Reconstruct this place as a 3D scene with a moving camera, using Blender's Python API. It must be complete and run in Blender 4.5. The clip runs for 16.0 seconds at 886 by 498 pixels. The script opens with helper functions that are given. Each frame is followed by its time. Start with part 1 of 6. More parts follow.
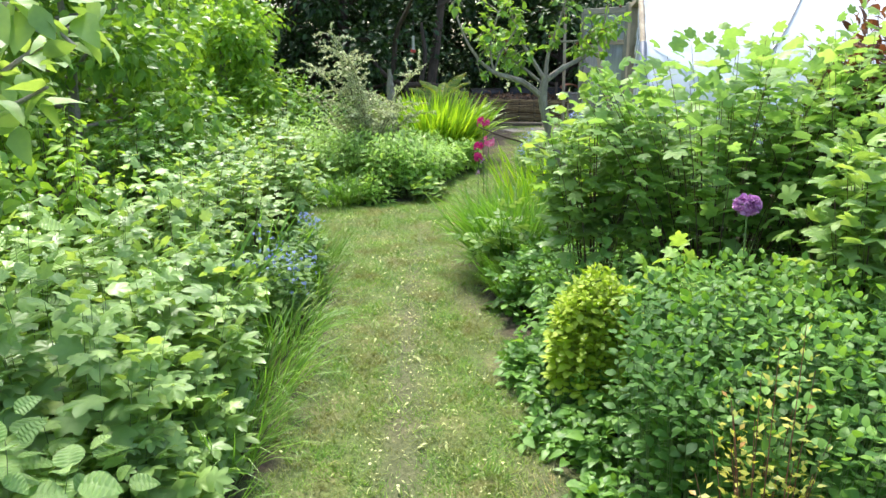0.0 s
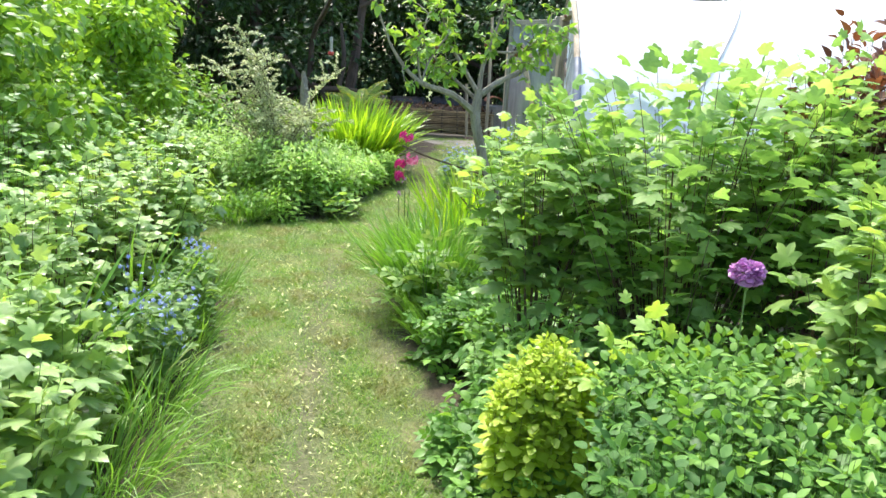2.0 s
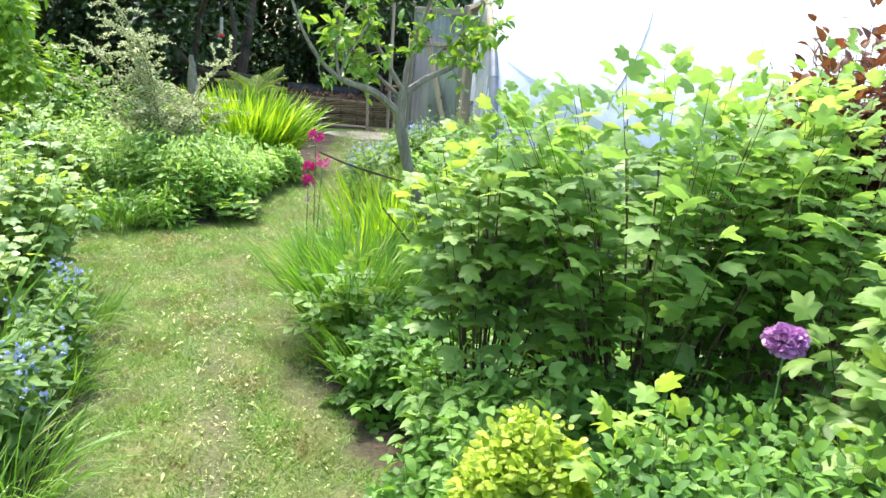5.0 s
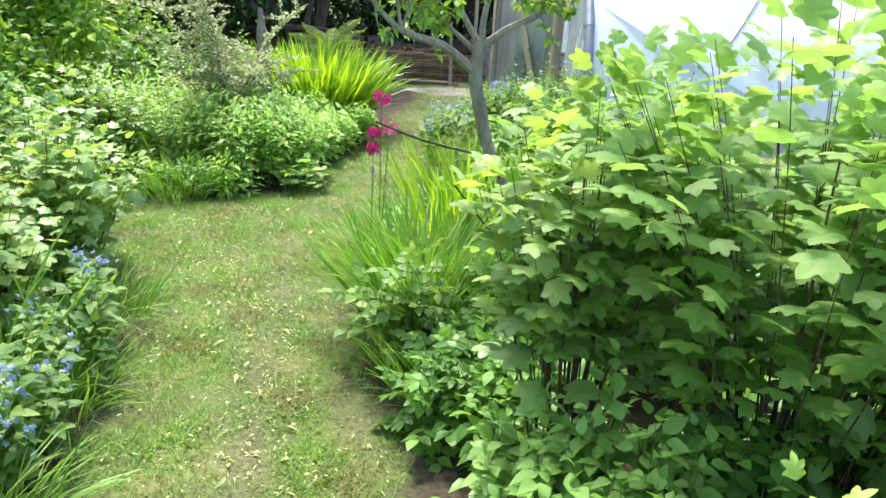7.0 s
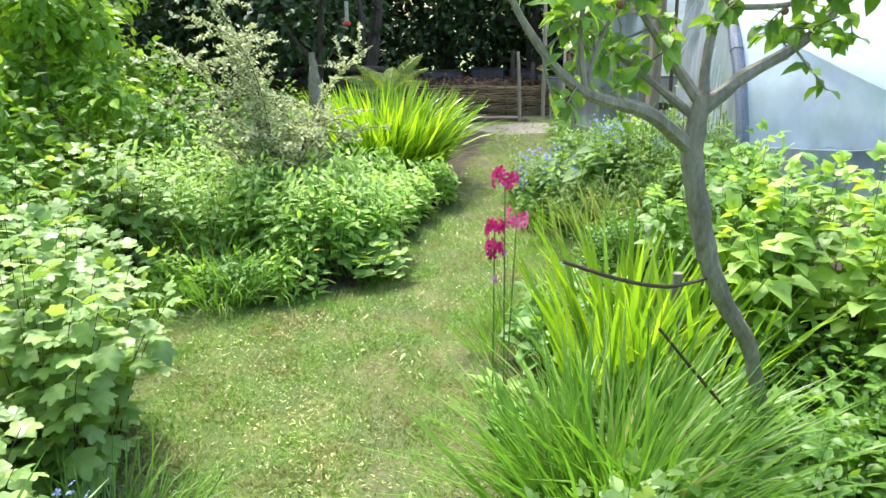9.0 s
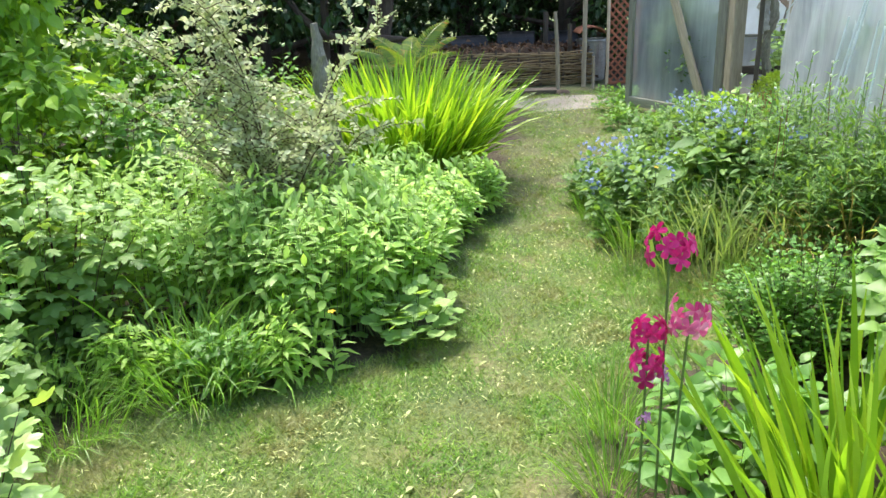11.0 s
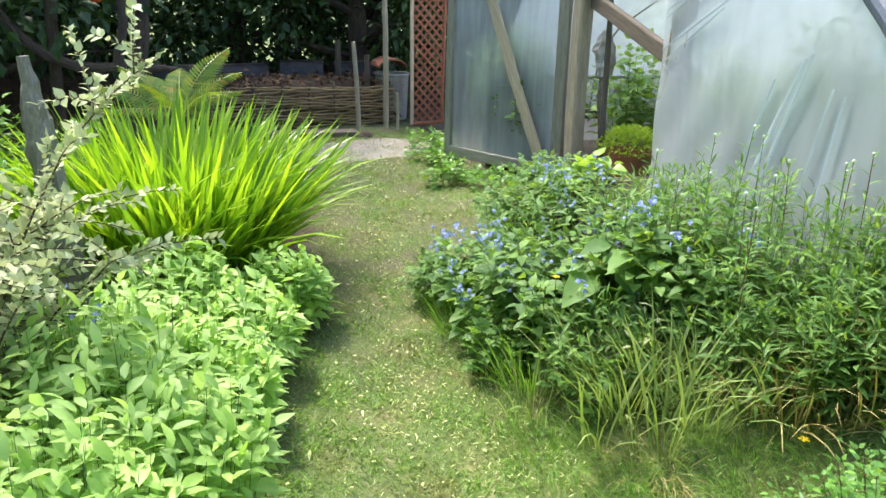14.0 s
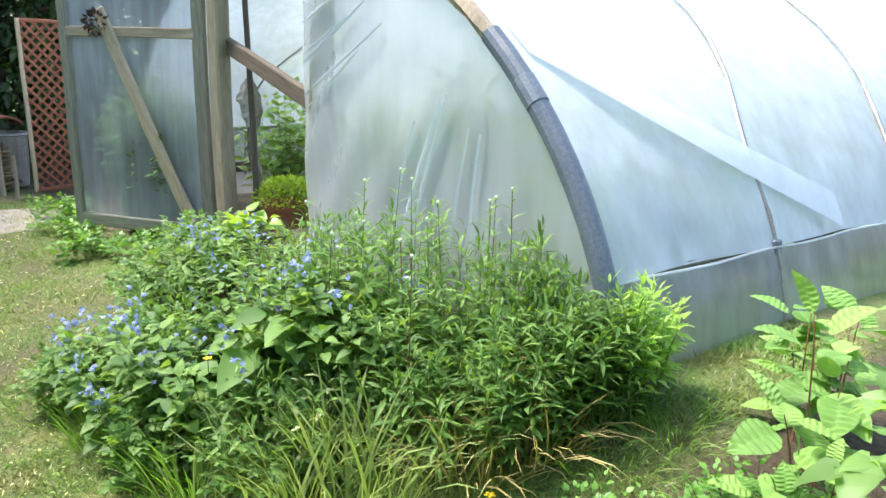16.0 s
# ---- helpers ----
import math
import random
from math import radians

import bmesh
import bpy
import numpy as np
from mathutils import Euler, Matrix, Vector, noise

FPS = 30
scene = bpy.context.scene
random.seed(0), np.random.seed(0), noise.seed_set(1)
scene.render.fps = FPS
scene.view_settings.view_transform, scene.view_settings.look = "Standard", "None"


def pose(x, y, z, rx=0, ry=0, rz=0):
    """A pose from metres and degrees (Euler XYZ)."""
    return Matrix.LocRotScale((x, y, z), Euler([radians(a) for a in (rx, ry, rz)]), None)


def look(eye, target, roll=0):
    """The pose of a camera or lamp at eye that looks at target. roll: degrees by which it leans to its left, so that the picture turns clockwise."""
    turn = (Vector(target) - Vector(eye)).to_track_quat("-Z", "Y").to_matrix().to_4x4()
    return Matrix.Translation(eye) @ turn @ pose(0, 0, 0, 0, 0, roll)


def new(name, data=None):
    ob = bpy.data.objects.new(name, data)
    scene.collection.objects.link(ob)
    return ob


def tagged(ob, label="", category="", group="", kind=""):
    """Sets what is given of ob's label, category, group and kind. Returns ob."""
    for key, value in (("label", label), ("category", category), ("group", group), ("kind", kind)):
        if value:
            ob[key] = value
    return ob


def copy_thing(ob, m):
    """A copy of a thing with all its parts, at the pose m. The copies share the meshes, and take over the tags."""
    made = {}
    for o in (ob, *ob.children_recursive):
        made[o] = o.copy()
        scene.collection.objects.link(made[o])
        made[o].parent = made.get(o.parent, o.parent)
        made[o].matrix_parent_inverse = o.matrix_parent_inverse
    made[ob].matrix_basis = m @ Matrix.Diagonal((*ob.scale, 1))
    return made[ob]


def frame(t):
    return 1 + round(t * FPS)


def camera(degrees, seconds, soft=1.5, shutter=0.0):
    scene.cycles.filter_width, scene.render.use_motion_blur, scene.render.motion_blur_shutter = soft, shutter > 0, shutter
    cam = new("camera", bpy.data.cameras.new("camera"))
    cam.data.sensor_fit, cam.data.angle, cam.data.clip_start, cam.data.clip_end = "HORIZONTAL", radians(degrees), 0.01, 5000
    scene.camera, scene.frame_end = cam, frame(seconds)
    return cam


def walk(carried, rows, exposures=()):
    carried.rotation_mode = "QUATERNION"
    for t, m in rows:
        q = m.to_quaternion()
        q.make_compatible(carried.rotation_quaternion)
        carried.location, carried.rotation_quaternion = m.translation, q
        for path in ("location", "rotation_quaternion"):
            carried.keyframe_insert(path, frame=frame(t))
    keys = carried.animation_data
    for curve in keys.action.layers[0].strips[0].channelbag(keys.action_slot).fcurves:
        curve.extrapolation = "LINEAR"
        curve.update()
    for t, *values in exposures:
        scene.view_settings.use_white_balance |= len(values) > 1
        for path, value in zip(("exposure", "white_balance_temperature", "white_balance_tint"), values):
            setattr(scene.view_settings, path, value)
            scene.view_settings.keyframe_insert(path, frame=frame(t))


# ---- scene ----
cam = camera(61.7, 16.0)
METRES, EYE, TILT, LEAN, TURN = 7.0, 1.6, -15.3, 0.0, 0.0
ROWS = [
    (0.0, 0.0, 0.0, 0.0, 0.0, 0.0, -0.0),
    (0.5, -0.0013, 0.0124, -0.0009, 4.2, -4.97, -2.92),
    (1.0, -0.0116, 0.0326, 0.0053, 2.46, -5.15, -6.09),
    (1.5, -0.0136, 0.0572, 0.013, -3.73, -3.05, -2.72),
    (2.0, 0.0008, 0.1007, 0.0265, -6.54, 0.56, -1.59),
    (2.5, 0.005, 0.1336, 0.0354, -7.86, 0.35, -0.57),
    (3.0, -0.0015, 0.1652, 0.0433, -13.8, 0.9, 1.59),
    (5.5, -0.013, 0.1894, 0.0543, -13.3, 0.75, -2.58),
    (6.0, 0.0035, 0.2144, 0.0574, -11.45, 1.16, -2.46),
    (6.5, 0.0175, 0.2417, 0.0633, -9.78, -1.34, -2.68),
    (7.0, 0.0122, 0.27, 0.0733, -8.22, -4.03, -1.75),
    (7.5, -0.0022, 0.3065, 0.0853, -10.47, -4.24, 0.03),
    (8.0, -0.0106, 0.3628, 0.1047, -6.81, -1.99, 1.65),
    (10.5, -0.0359, 0.6123, 0.1596, -7.48, -4.72, 2.15),
    (11.0, -0.0385, 0.6657, 0.1766, -4.05, -4.87, 3.33),
    (11.5, -0.0376, 0.7091, 0.1873, -0.64, -4.06, 2.41),
    (12.0, -0.0365, 0.7559, 0.1959, -7.39, -4.04, 2.72),
    (12.5, -0.0329, 0.797, 0.2076, -12.45, -4.8, 3.95),
    (13.0, -0.0336, 0.835, 0.218, -16.26, -4.64, 4.09),
    (13.5, -0.0411, 0.8624, 0.2278, -21.79, -4.78, 5.24),
    (14.0, -0.0403, 0.8764, 0.2376, -21.69, -4.66, 4.46),
    (14.5, -0.0382, 0.8788, 0.2365, -21.55, -4.33, 3.66),
    (15.0, -0.0337, 0.8749, 0.2306, -27.99, -5.46, 3.46),
    (15.5, -0.0188, 0.8868, 0.2331, -37.0, -5.07, 7.16),
    (16.0, 0.0011, 0.91, 0.2396, -46.51, -3.95, 9.84),
]
# the edges of the stretches, in world metres and degrees
EDGES = [
    (3.2, pose(-0.0369, 1.2576, 1.5822, 75.05, -2.75, -14.64)),
    (5.3, pose(-0.1035, 1.3329, 1.6234, 74.90, -5.81, -13.26)),
    (8.2, pose(-0.0950, 2.8065, 1.6466, 72.82, 0.13, -5.05)),
    (10.3, pose(-0.2451, 4.2933, 1.5388, 70.53, 0.36, -6.33)),
]
PATH = [(t, pose(0, 0, EYE, TILT, LEAN, TURN) @ pose(METRES * x, METRES * y, METRES * z, 90 + pitch, roll, yaw)) for t, x, y, z, yaw, pitch, roll in ROWS]
walk(cam, sorted(PATH + EDGES, key=lambda row: row[0]),
     [(0, 1.52), (0.5, 1.66), (3, 1.76), (5.5, 1.85), (7, 1.79), (8, 1.86), (10.3, 1.68), (13, 1.71), (14.5, 1.65), (15.5, 1.72), (16, 1.72)])

# ---- light ----
world = bpy.data.worlds.new("sky")
scene.world = world
world.use_nodes = True
wn = world.node_tree.nodes
sky = wn.new("ShaderNodeTexSky")
sky.sky_type, sky.sun_disc = "NISHITA", False
SUN_EL, SUN_AZ = 62.0, -18.0
sky.sun_elevation, sky.sun_rotation = radians(SUN_EL), radians(SUN_AZ)
sky.air_density, sky.dust_density = 1.0, 2.5
world.node_tree.links.new(sky.outputs[0], wn["Background"].inputs[0])
wn["Background"].inputs[1].default_value = 0.15
sun = new("sun", bpy.data.lights.new("sun", "SUN"))
sun.data.energy, sun.data.angle, sun.data.color = 2.2, radians(12.0), (1.0, 0.96, 0.88)
_az, _el = radians(SUN_AZ), radians(SUN_EL)
SUNWARD = Vector((math.sin(_az) * math.cos(_el), math.cos(_az) * math.cos(_el), math.sin(_el)))
sun.matrix_world = look(SUNWARD * 30, (0, 0, 0))

# ---- small tools ----
UP = np.array([0.0, 0.0, 1.0])


def unit(v):
    return v / np.maximum(np.linalg.norm(v, axis=-1, keepdims=True), 1e-9)


def sstep(a, b, v):
    k = np.clip((v - a) / (b - a), 0, 1)
    return k * k * (3 - 2 * k)


def height(x, y):
    """Ground height: a level path, a bank towards the tunnel and a rise at the far end."""
    x, y = np.asarray(x, float), np.asarray(y, float)
    bank = sstep(0.85, 2.3, x)
    near = 0.52 * bank * sstep(5.2, 7.4, y) * (1 - 0.85 * sstep(9.9, 11.8, y))
    far = 0.16 * sstep(9.3, 13.6, y) * (1 - 0.4 * bank)
    return near + far + 0.012 * np.sin(x * 3.1 + y) * np.sin(y * 2.3)


LEFT_Y = (-6, 2.5, 3.4, 4.5, 5.3, 6.1, 6.9, 7.42, 7.75, 8.6, 9.2, 9.8, 11.0, 11.7, 13.0, 14.2, 15)
LEFT_X = (-.7, -.7, -.75, -.77, -.82, -1.35, -2.3, -1.3, -.25, 0.0, .05, .42, .7, .95, 1.3, 0.6, .5)
RIGHT_Y = (-6, 2.5, 3.4, 4.7, 5.4, 6.0, 6.7, 7.3, 7.55, 7.8, 8.3, 8.7, 9.0, 9.9, 10.7, 12.0, 15)
RIGHT_X = (.55, .52, .46, .28, .26, .24, .36, .55, 1.3, 2.6, 1.7, 1.3, 1.15, 1.5, 2.3, 2.5, 2.7)


def lawn_mask(x, y):
    """1 on the mown grass, 0 in the beds."""
    l, r = np.interp(y, LEFT_Y, LEFT_X), np.interp(y, RIGHT_Y, RIGHT_X)
    w = 0.05 * np.sin(y * 9.0) + 0.04 * np.sin(y * 23.0 + 1)
    side = sstep(1.2, 1.7, x) * sstep(7.2, 7.5, y + 0.19 * (x - 2)) * (1 - sstep(7.9, 8.3, y + 0.19 * (x - 2)))
    return np.maximum(sstep(-.06, .06, x - l + w) * sstep(-.06, .06, r - x + w), side)


def track(x, y):
    """How worn the middle of the path is."""
    mid = np.interp(y, (-6, 2, 4, 5.5, 7, 8.2, 9.5, 10.4, 12, 14), (-.15, -.12, -.2, -.22, -.12, .3, .55, 1.0, 1.4, 1.7))
    wob = 0.5 + 0.5 * np.sin(x * 13 + np.sin(y * 6) * 2) * np.sin(y * 7.3 + x * 4)
    t = np.exp(-((x - mid) / 0.12) ** 2) * (0.55 + 0.6 * wob)
    bare = np.exp(-(((x - 1.15) / 0.28) ** 2 + ((y - 10.35) / 0.2) ** 2) ** 2)
    rim = 0.75 * np.exp(-((x - np.interp(y, RIGHT_Y, RIGHT_X) + .12) / 0.13) ** 2) * (0.2 + 0.8 * np.sin(y * 2.9 + 1) ** 2)
    edge = 0.55 * np.exp(-((x - np.interp(y, LEFT_Y, LEFT_X) - .1) / 0.1) ** 2) * (0.3 + 0.7 * np.sin(y * 3.7) ** 2)
    thin = np.maximum(0.85 * sstep(8.3, 10.2, y) * (0.4 + 0.6 * wob), np.maximum(edge, rim))
    return np.clip(np.maximum(np.maximum(0.85 * t * (1 - 0.5 * sstep(5.5, 7, y)), thin), bare), 0, 1)


def tri_mesh(name, v, f, smooth=False):
    me = bpy.data.meshes.new(name)
    v, f = np.asarray(v, np.float32), np.asarray(f, np.int32)
    me.vertices.add(len(v))
    me.vertices.foreach_set("co", v.ravel())
    me.loops.add(f.size)
    me.loops.foreach_set("vertex_index", f.ravel())
    me.polygons.add(len(f))
    me.polygons.foreach_set("loop_start", np.arange(0, f.size, 3, dtype=np.int32))
    me.polygons.foreach_set("use_smooth", np.full(len(f), smooth))
    me.update(calc_edges=True)
    return me


def thing(name, label, category, loc=(0, 0, 0), group="", kind="", turn=0):
    ob = new(name)
    ob.empty_display_size = 0.1
    ob.matrix_world = pose(*loc, 0, 0, turn)
    return tagged(ob, label, category, group, kind)


def part(name, data, material, parent=None, label=""):
    """One mesh object from a bmesh, a mesh or (verts, tris), under a thing or a part."""
    if isinstance(data, tuple):
        data = tri_mesh(name, *data)
    elif isinstance(data, bmesh.types.BMesh):
        bm, data = data, bpy.data.meshes.new(name)
        bm.to_mesh(data)
        bm.free()
    if material and not data.materials:
        data.materials.append(material)
    ob = new(name, data)
    if parent:
        ob.parent = parent
    return tagged(ob, label)


def join(pieces):
    vs, fs, n = [], [], 0
    for v, f in pieces:
        vs.append(np.asarray(v, float))
        fs.append(np.asarray(f, int) + n)
        n += len(vs[-1])
    return (np.concatenate(vs), np.concatenate(fs)) if vs else (np.zeros((0, 3)), np.zeros((0, 3), int))


def tube(points, radii, sides=6, cap=True):
    """A tapered tube along points."""
    p = np.asarray(points, float)
    r = np.broadcast_to(np.asarray(radii, float), (len(p),))
    d = unit(np.gradient(p, axis=0))
    ref = np.where(np.abs(d[:, 2:3]) > 0.9, np.array([[1.0, 0, 0]]), UP[None])
    ref = np.repeat(ref[:1], len(p), 0)
    x = unit(np.cross(d, ref))
    y = np.cross(d, x)
    a = np.linspace(0, 2 * np.pi, sides, endpoint=False)
    ring = p[:, None] + r[:, None, None] * (np.cos(a)[None, :, None] * x[:, None] + np.sin(a)[None, :, None] * y[:, None])
    v = ring.reshape(-1, 3)
    f = []
    for i in range(len(p) - 1):
        for j in range(sides):
            k = (j + 1) % sides
            q = (i * sides + j, i * sides + k, (i + 1) * sides + k, (i + 1) * sides + j)
            f += [(q[0], q[1], q[2]), (q[0], q[2], q[3])]
    if cap:
        m = len(v)
        v = np.vstack([v, p[:1], p[-1:]])
        e = (len(p) - 1) * sides
        for j in range(sides):
            k = (j + 1) % sides
            f += [(m, k, j), (m + 1, e + j, e + k)]
    return v, np.array(f)


def knobbly(points, radii, sides, rng, amount=0.15, steps=6):
    """A tube along a smooth curve through points, with a rough outline."""
    p = np.asarray(points, float)
    t = np.arange(len(p))
    s = np.linspace(0, len(p) - 1, (len(p) - 1) * steps + 1)
    q = np.stack([np.interp(s, t, p[:, k]) for k in range(3)], 1)
    for _ in range(3):
        q[1:-1] = 0.25 * q[:-2] + 0.5 * q[1:-1] + 0.25 * q[2:]
    r = np.interp(s, t, np.broadcast_to(np.asarray(radii, float), (len(p),)))
    v, f = tube(q, r, sides)
    n = len(q) * sides
    c = np.repeat(q, sides, 0)
    v[:n] = c + (v[:n] - c) * (1 + amount * rng.normal(size=(n, 1)).clip(-1.5, 1.5))
    return v, f


def beam_bm(length, width, depth, rng=None, bevel=0.006, warp=0.004, cuts=6):
    """A sawn timber along +Z from the origin, with eased edges and a slight warp."""
    bm = bmesh.new()
    bmesh.ops.create_cube(bm, size=1.0)
    for v in bm.verts:
        v.co = Vector((v.co.x * width, v.co.y * depth, (v.co.z + 0.5) * length))
    long = [e for e in bm.edges if abs(e.verts[0].co.z - e.verts[1].co.z) > length * 0.5]
    bmesh.ops.subdivide_edges(bm, edges=long, cuts=cuts)
    bmesh.ops.bevel(bm, geom=[e for e in bm.edges if e.calc_face_angle(0) > 1.0], offset=bevel, segments=1, affect="EDGES")
    if rng is not None:
        ph = rng.uniform(0, 6, 4)
        for v in bm.verts:
            v.co.x += warp * math.sin(v.co.z * 2.6 + ph[0]) + warp * 0.4 * math.sin(v.co.z * 17 + ph[1])
            v.co.y += warp * math.sin(v.co.z * 3.1 + ph[2])
    return bm


def stretch(ob, a, b, roll=0):
    """Lay an object whose length runs along +Z from a towards b."""
    d = Vector(b) - Vector(a)
    ob.matrix_local = Matrix.Translation(a) @ d.to_track_quat("Z", "Y").to_matrix().to_4x4() @ pose(0, 0, 0, 0, 0, roll)
    return ob


# ---- materials ----
def nodes_of(name):
    m = bpy.data.materials.new(name)
    m.use_nodes = True
    t = m.node_tree
    return m, t, t.nodes["Principled BSDF"], t.nodes["Material Output"]


def rgb(c):
    return (c[0], c[1], c[2], 1)


def noise_tex(t, scale, detail=4, coords="Object", rough=0.6):
    n = t.nodes.new("ShaderNodeTexNoise")
    n.inputs["Scale"].default_value, n.inputs["Detail"].default_value, n.inputs["Roughness"].default_value = scale, detail, rough
    c = t.nodes.new("ShaderNodeTexCoord")
    t.links.new(c.outputs[coords], n.inputs["Vector"])
    return n


def ramp(t, fac, stops):
    r = t.nodes.new("ShaderNodeValToRGB")
    while len(r.color_ramp.elements) < len(stops):
        r.color_ramp.elements.new(0.5)
    for e, (p, c) in zip(r.color_ramp.elements, stops):
        e.position, e.color = p, rgb(c)
    t.links.new(fac, r.inputs[0])
    return r


def mixrgb(t, fac, a, b, mode="MIX"):
    n = t.nodes.new("ShaderNodeMix")
    n.data_type, n.blend_type = "RGBA", mode
    if isinstance(fac, float):
        n.inputs[0].default_value = fac
    else:
        t.links.new(fac, n.inputs[0])
    for s, v in ((6, a), (7, b)):
        if isinstance(v, tuple):
            n.inputs[s].default_value = rgb(v)
        else:
            t.links.new(v, n.inputs[s])
    return n.outputs[2]


def bump(t, fac, strength, dist=0.01):
    b = t.nodes.new("ShaderNodeBump")
    b.inputs["Strength"].default_value, b.inputs["Distance"].default_value = strength, dist
    t.links.new(fac, b.inputs["Height"])
    return b.outputs[0]


def piece_random(t):
    """A number that differs from piece to piece, joined or single."""
    g, o = t.nodes.new("ShaderNodeNewGeometry"), t.nodes.new("ShaderNodeObjectInfo")
    a = t.nodes.new("ShaderNodeMath")
    a.operation = "ADD"
    t.links.new(g.outputs["Random Per Island"], a.inputs[0])
    t.links.new(o.outputs["Random"], a.inputs[1])
    f = t.nodes.new("ShaderNodeMath")
    f.operation = "FRACT"
    t.links.new(a.outputs[0], f.inputs[0])
    return f.outputs[0]


def leaf_mat(name, dark, mid, pale, rough=0.42, through_light=0.38, odd=None, spec=0.45, glow=(1.5, 1.35, 0.55), patch=None):
    """Leaves: colour from leaf to leaf, mottling, and light that shines through them."""
    m, t, p, out = nodes_of(name)
    if glow[2] < 1:
        dark, mid, pale = (tuple(c * k for c, k in zip(q, (1.4, 1.35, 1.05))) for q in (dark, mid, pale))
    r = piece_random(t)
    stops = [(0.0, dark), (0.5, mid), (0.97 if odd else 1.0, pale)] + ([(0.99, odd)] if odd else [])
    col = ramp(t, r, stops).outputs[0]
    n = noise_tex(t, 55, 3)
    col = mixrgb(t, n.outputs[0], mixrgb(t, 0.35, col, dark), col)
    big = noise_tex(t, 2.2, 2)
    var = ramp(t, big.outputs[0], [(0.3, (0.82, 0.86, 0.8)), (0.7, (1.12, 1.1, 1.0))]).outputs[0]
    col = mixrgb(t, 1.0, col, var, "MULTIPLY")
    if patch:
        spots = noise_tex(t, 3.4, 5, rough=.7)
        col = mixrgb(t, ramp(t, spots.outputs[0], [(0.46, (0, 0, 0)), (0.62, (.9, .9, .9))]).outputs[0], col, patch)
    t.links.new(col, p.inputs["Base Color"])
    p.inputs["Roughness"].default_value = rough
    p.inputs["Specular IOR Level"].default_value = spec
    t.links.new(bump(t, n.outputs[0], 0.35, 0.004), p.inputs["Normal"])
    tr = t.nodes.new("ShaderNodeBsdfTranslucent")
    t.links.new(mixrgb(t, 1.0, col, glow, "MULTIPLY"), tr.inputs[0])
    mx = t.nodes.new("ShaderNodeMixShader")
    mx.inputs[0].default_value = through_light
    t.links.new(p.outputs[0], mx.inputs[1])
    t.links.new(tr.outputs[0], mx.inputs[2])
    t.links.new(mx.outputs[0], out.inputs[0])
    return m


def rough_mat(name, a, b, scale=8, rough=0.85, relief=0.4, grain=None, metal=0.0, fine=90):
    """A weathered solid: two colours in patches, fine grain and relief; grain stretches it along z."""
    m, t, p, out = nodes_of(name)
    n1, n2 = noise_tex(t, scale, 5), noise_tex(t, fine, 4)
    if grain:
        for n in (n1, n2):
            mp = t.nodes.new("ShaderNodeMapping")
            mp.inputs["Scale"].default_value = grain
            src = n.inputs["Vector"].links[0].from_socket
            t.links.new(src, mp.inputs["Vector"])
            t.links.new(mp.outputs[0], n.inputs["Vector"])
    c = ramp(t, n1.outputs[0], [(0.32, a), (0.68, b)]).outputs[0]
    d = ramp(t, n2.outputs[0], [(0.3, (0.72, 0.72, 0.72)), (0.7, (1.15, 1.15, 1.15))]).outputs[0]
    c = mixrgb(t, 1.0, c, d, "MULTIPLY")
    tone = ramp(t, piece_random(t), [(0.0, (0.8, 0.8, 0.8)), (1.0, (1.15, 1.12, 1.08))]).outputs[0]
    t.links.new(mixrgb(t, 1.0, c, tone, "MULTIPLY"), p.inputs["Base Color"])
    p.inputs["Roughness"].default_value, p.inputs["Metallic"].default_value = rough, metal
    t.links.new(bump(t, n2.outputs[0], relief, 0.008), p.inputs["Normal"])
    return m


LEAF_CURRANT = leaf_mat("currant_leaf", (.12, .215, .085), (.18, .31, .12), (.26, .41, .175), through_light=.54, glow=(1.35, 1.35, .8))
LEAF_BROAD = leaf_mat("broad_leaf", (.135, .235, .1), (.21, .34, .145), (.33, .47, .22), rough=.36)
LEAF_NETTLE = leaf_mat("nettle_leaf", (.07, .17, .045), (.115, .25, .065), (.19, .36, .1))
LEAF_MINT = leaf_mat("mint_leaf", (.22, .36, .11), (.31, .48, .155), (.41, .58, .21), rough=.5, through_light=.48, glow=(1.3, 1.3, .7))
LEAF_MINT_TIP = leaf_mat("mint_tip", (.25, .39, .15), (.315, .465, .19), (.4, .55, .24), rough=.5, through_light=.42, glow=(1.15, 1.2, .8))
LEAF_MANTLE = leaf_mat("mantle_leaf", (.17, .3, .12), (.24, .38, .165), (.32, .46, .22), rough=.5)
LEAF_OREGANO = leaf_mat("oregano_leaf", (.04, .115, .03), (.066, .172, .042), (.12, .265, .062), rough=.5)
LEAF_GOLD = leaf_mat("golden_leaf", (.26, .36, .05), (.34, .44, .065), (.43, .52, .1), glow=(1.1, 1.2, .5))
LEAF_PALE = leaf_mat("pale_leaf", (.2, .34, .1), (.27, .42, .13), (.34, .49, .17))
LEAF_IRIS = leaf_mat("sword_leaf", (.1, .215, .026), (.2, .35, .036), (.34, .48, .058), rough=.38, through_light=.45, glow=(1.35, 1.3, .5))
LEAF_GRASS = leaf_mat("grass_blade", (.09, .195, .04), (.15, .29, .056), (.225, .365, .087), odd=(.42, .38, .17), glow=(1.05, 1.2, .5))
LEAF_LAWN = leaf_mat("lawn_blade", (.068, .165, .026), (.128, .25, .042), (.22, .325, .07), odd=(.45, .42, .26), through_light=.3, glow=(1.2, 1.2, .5), patch=(.235, .225, .075))
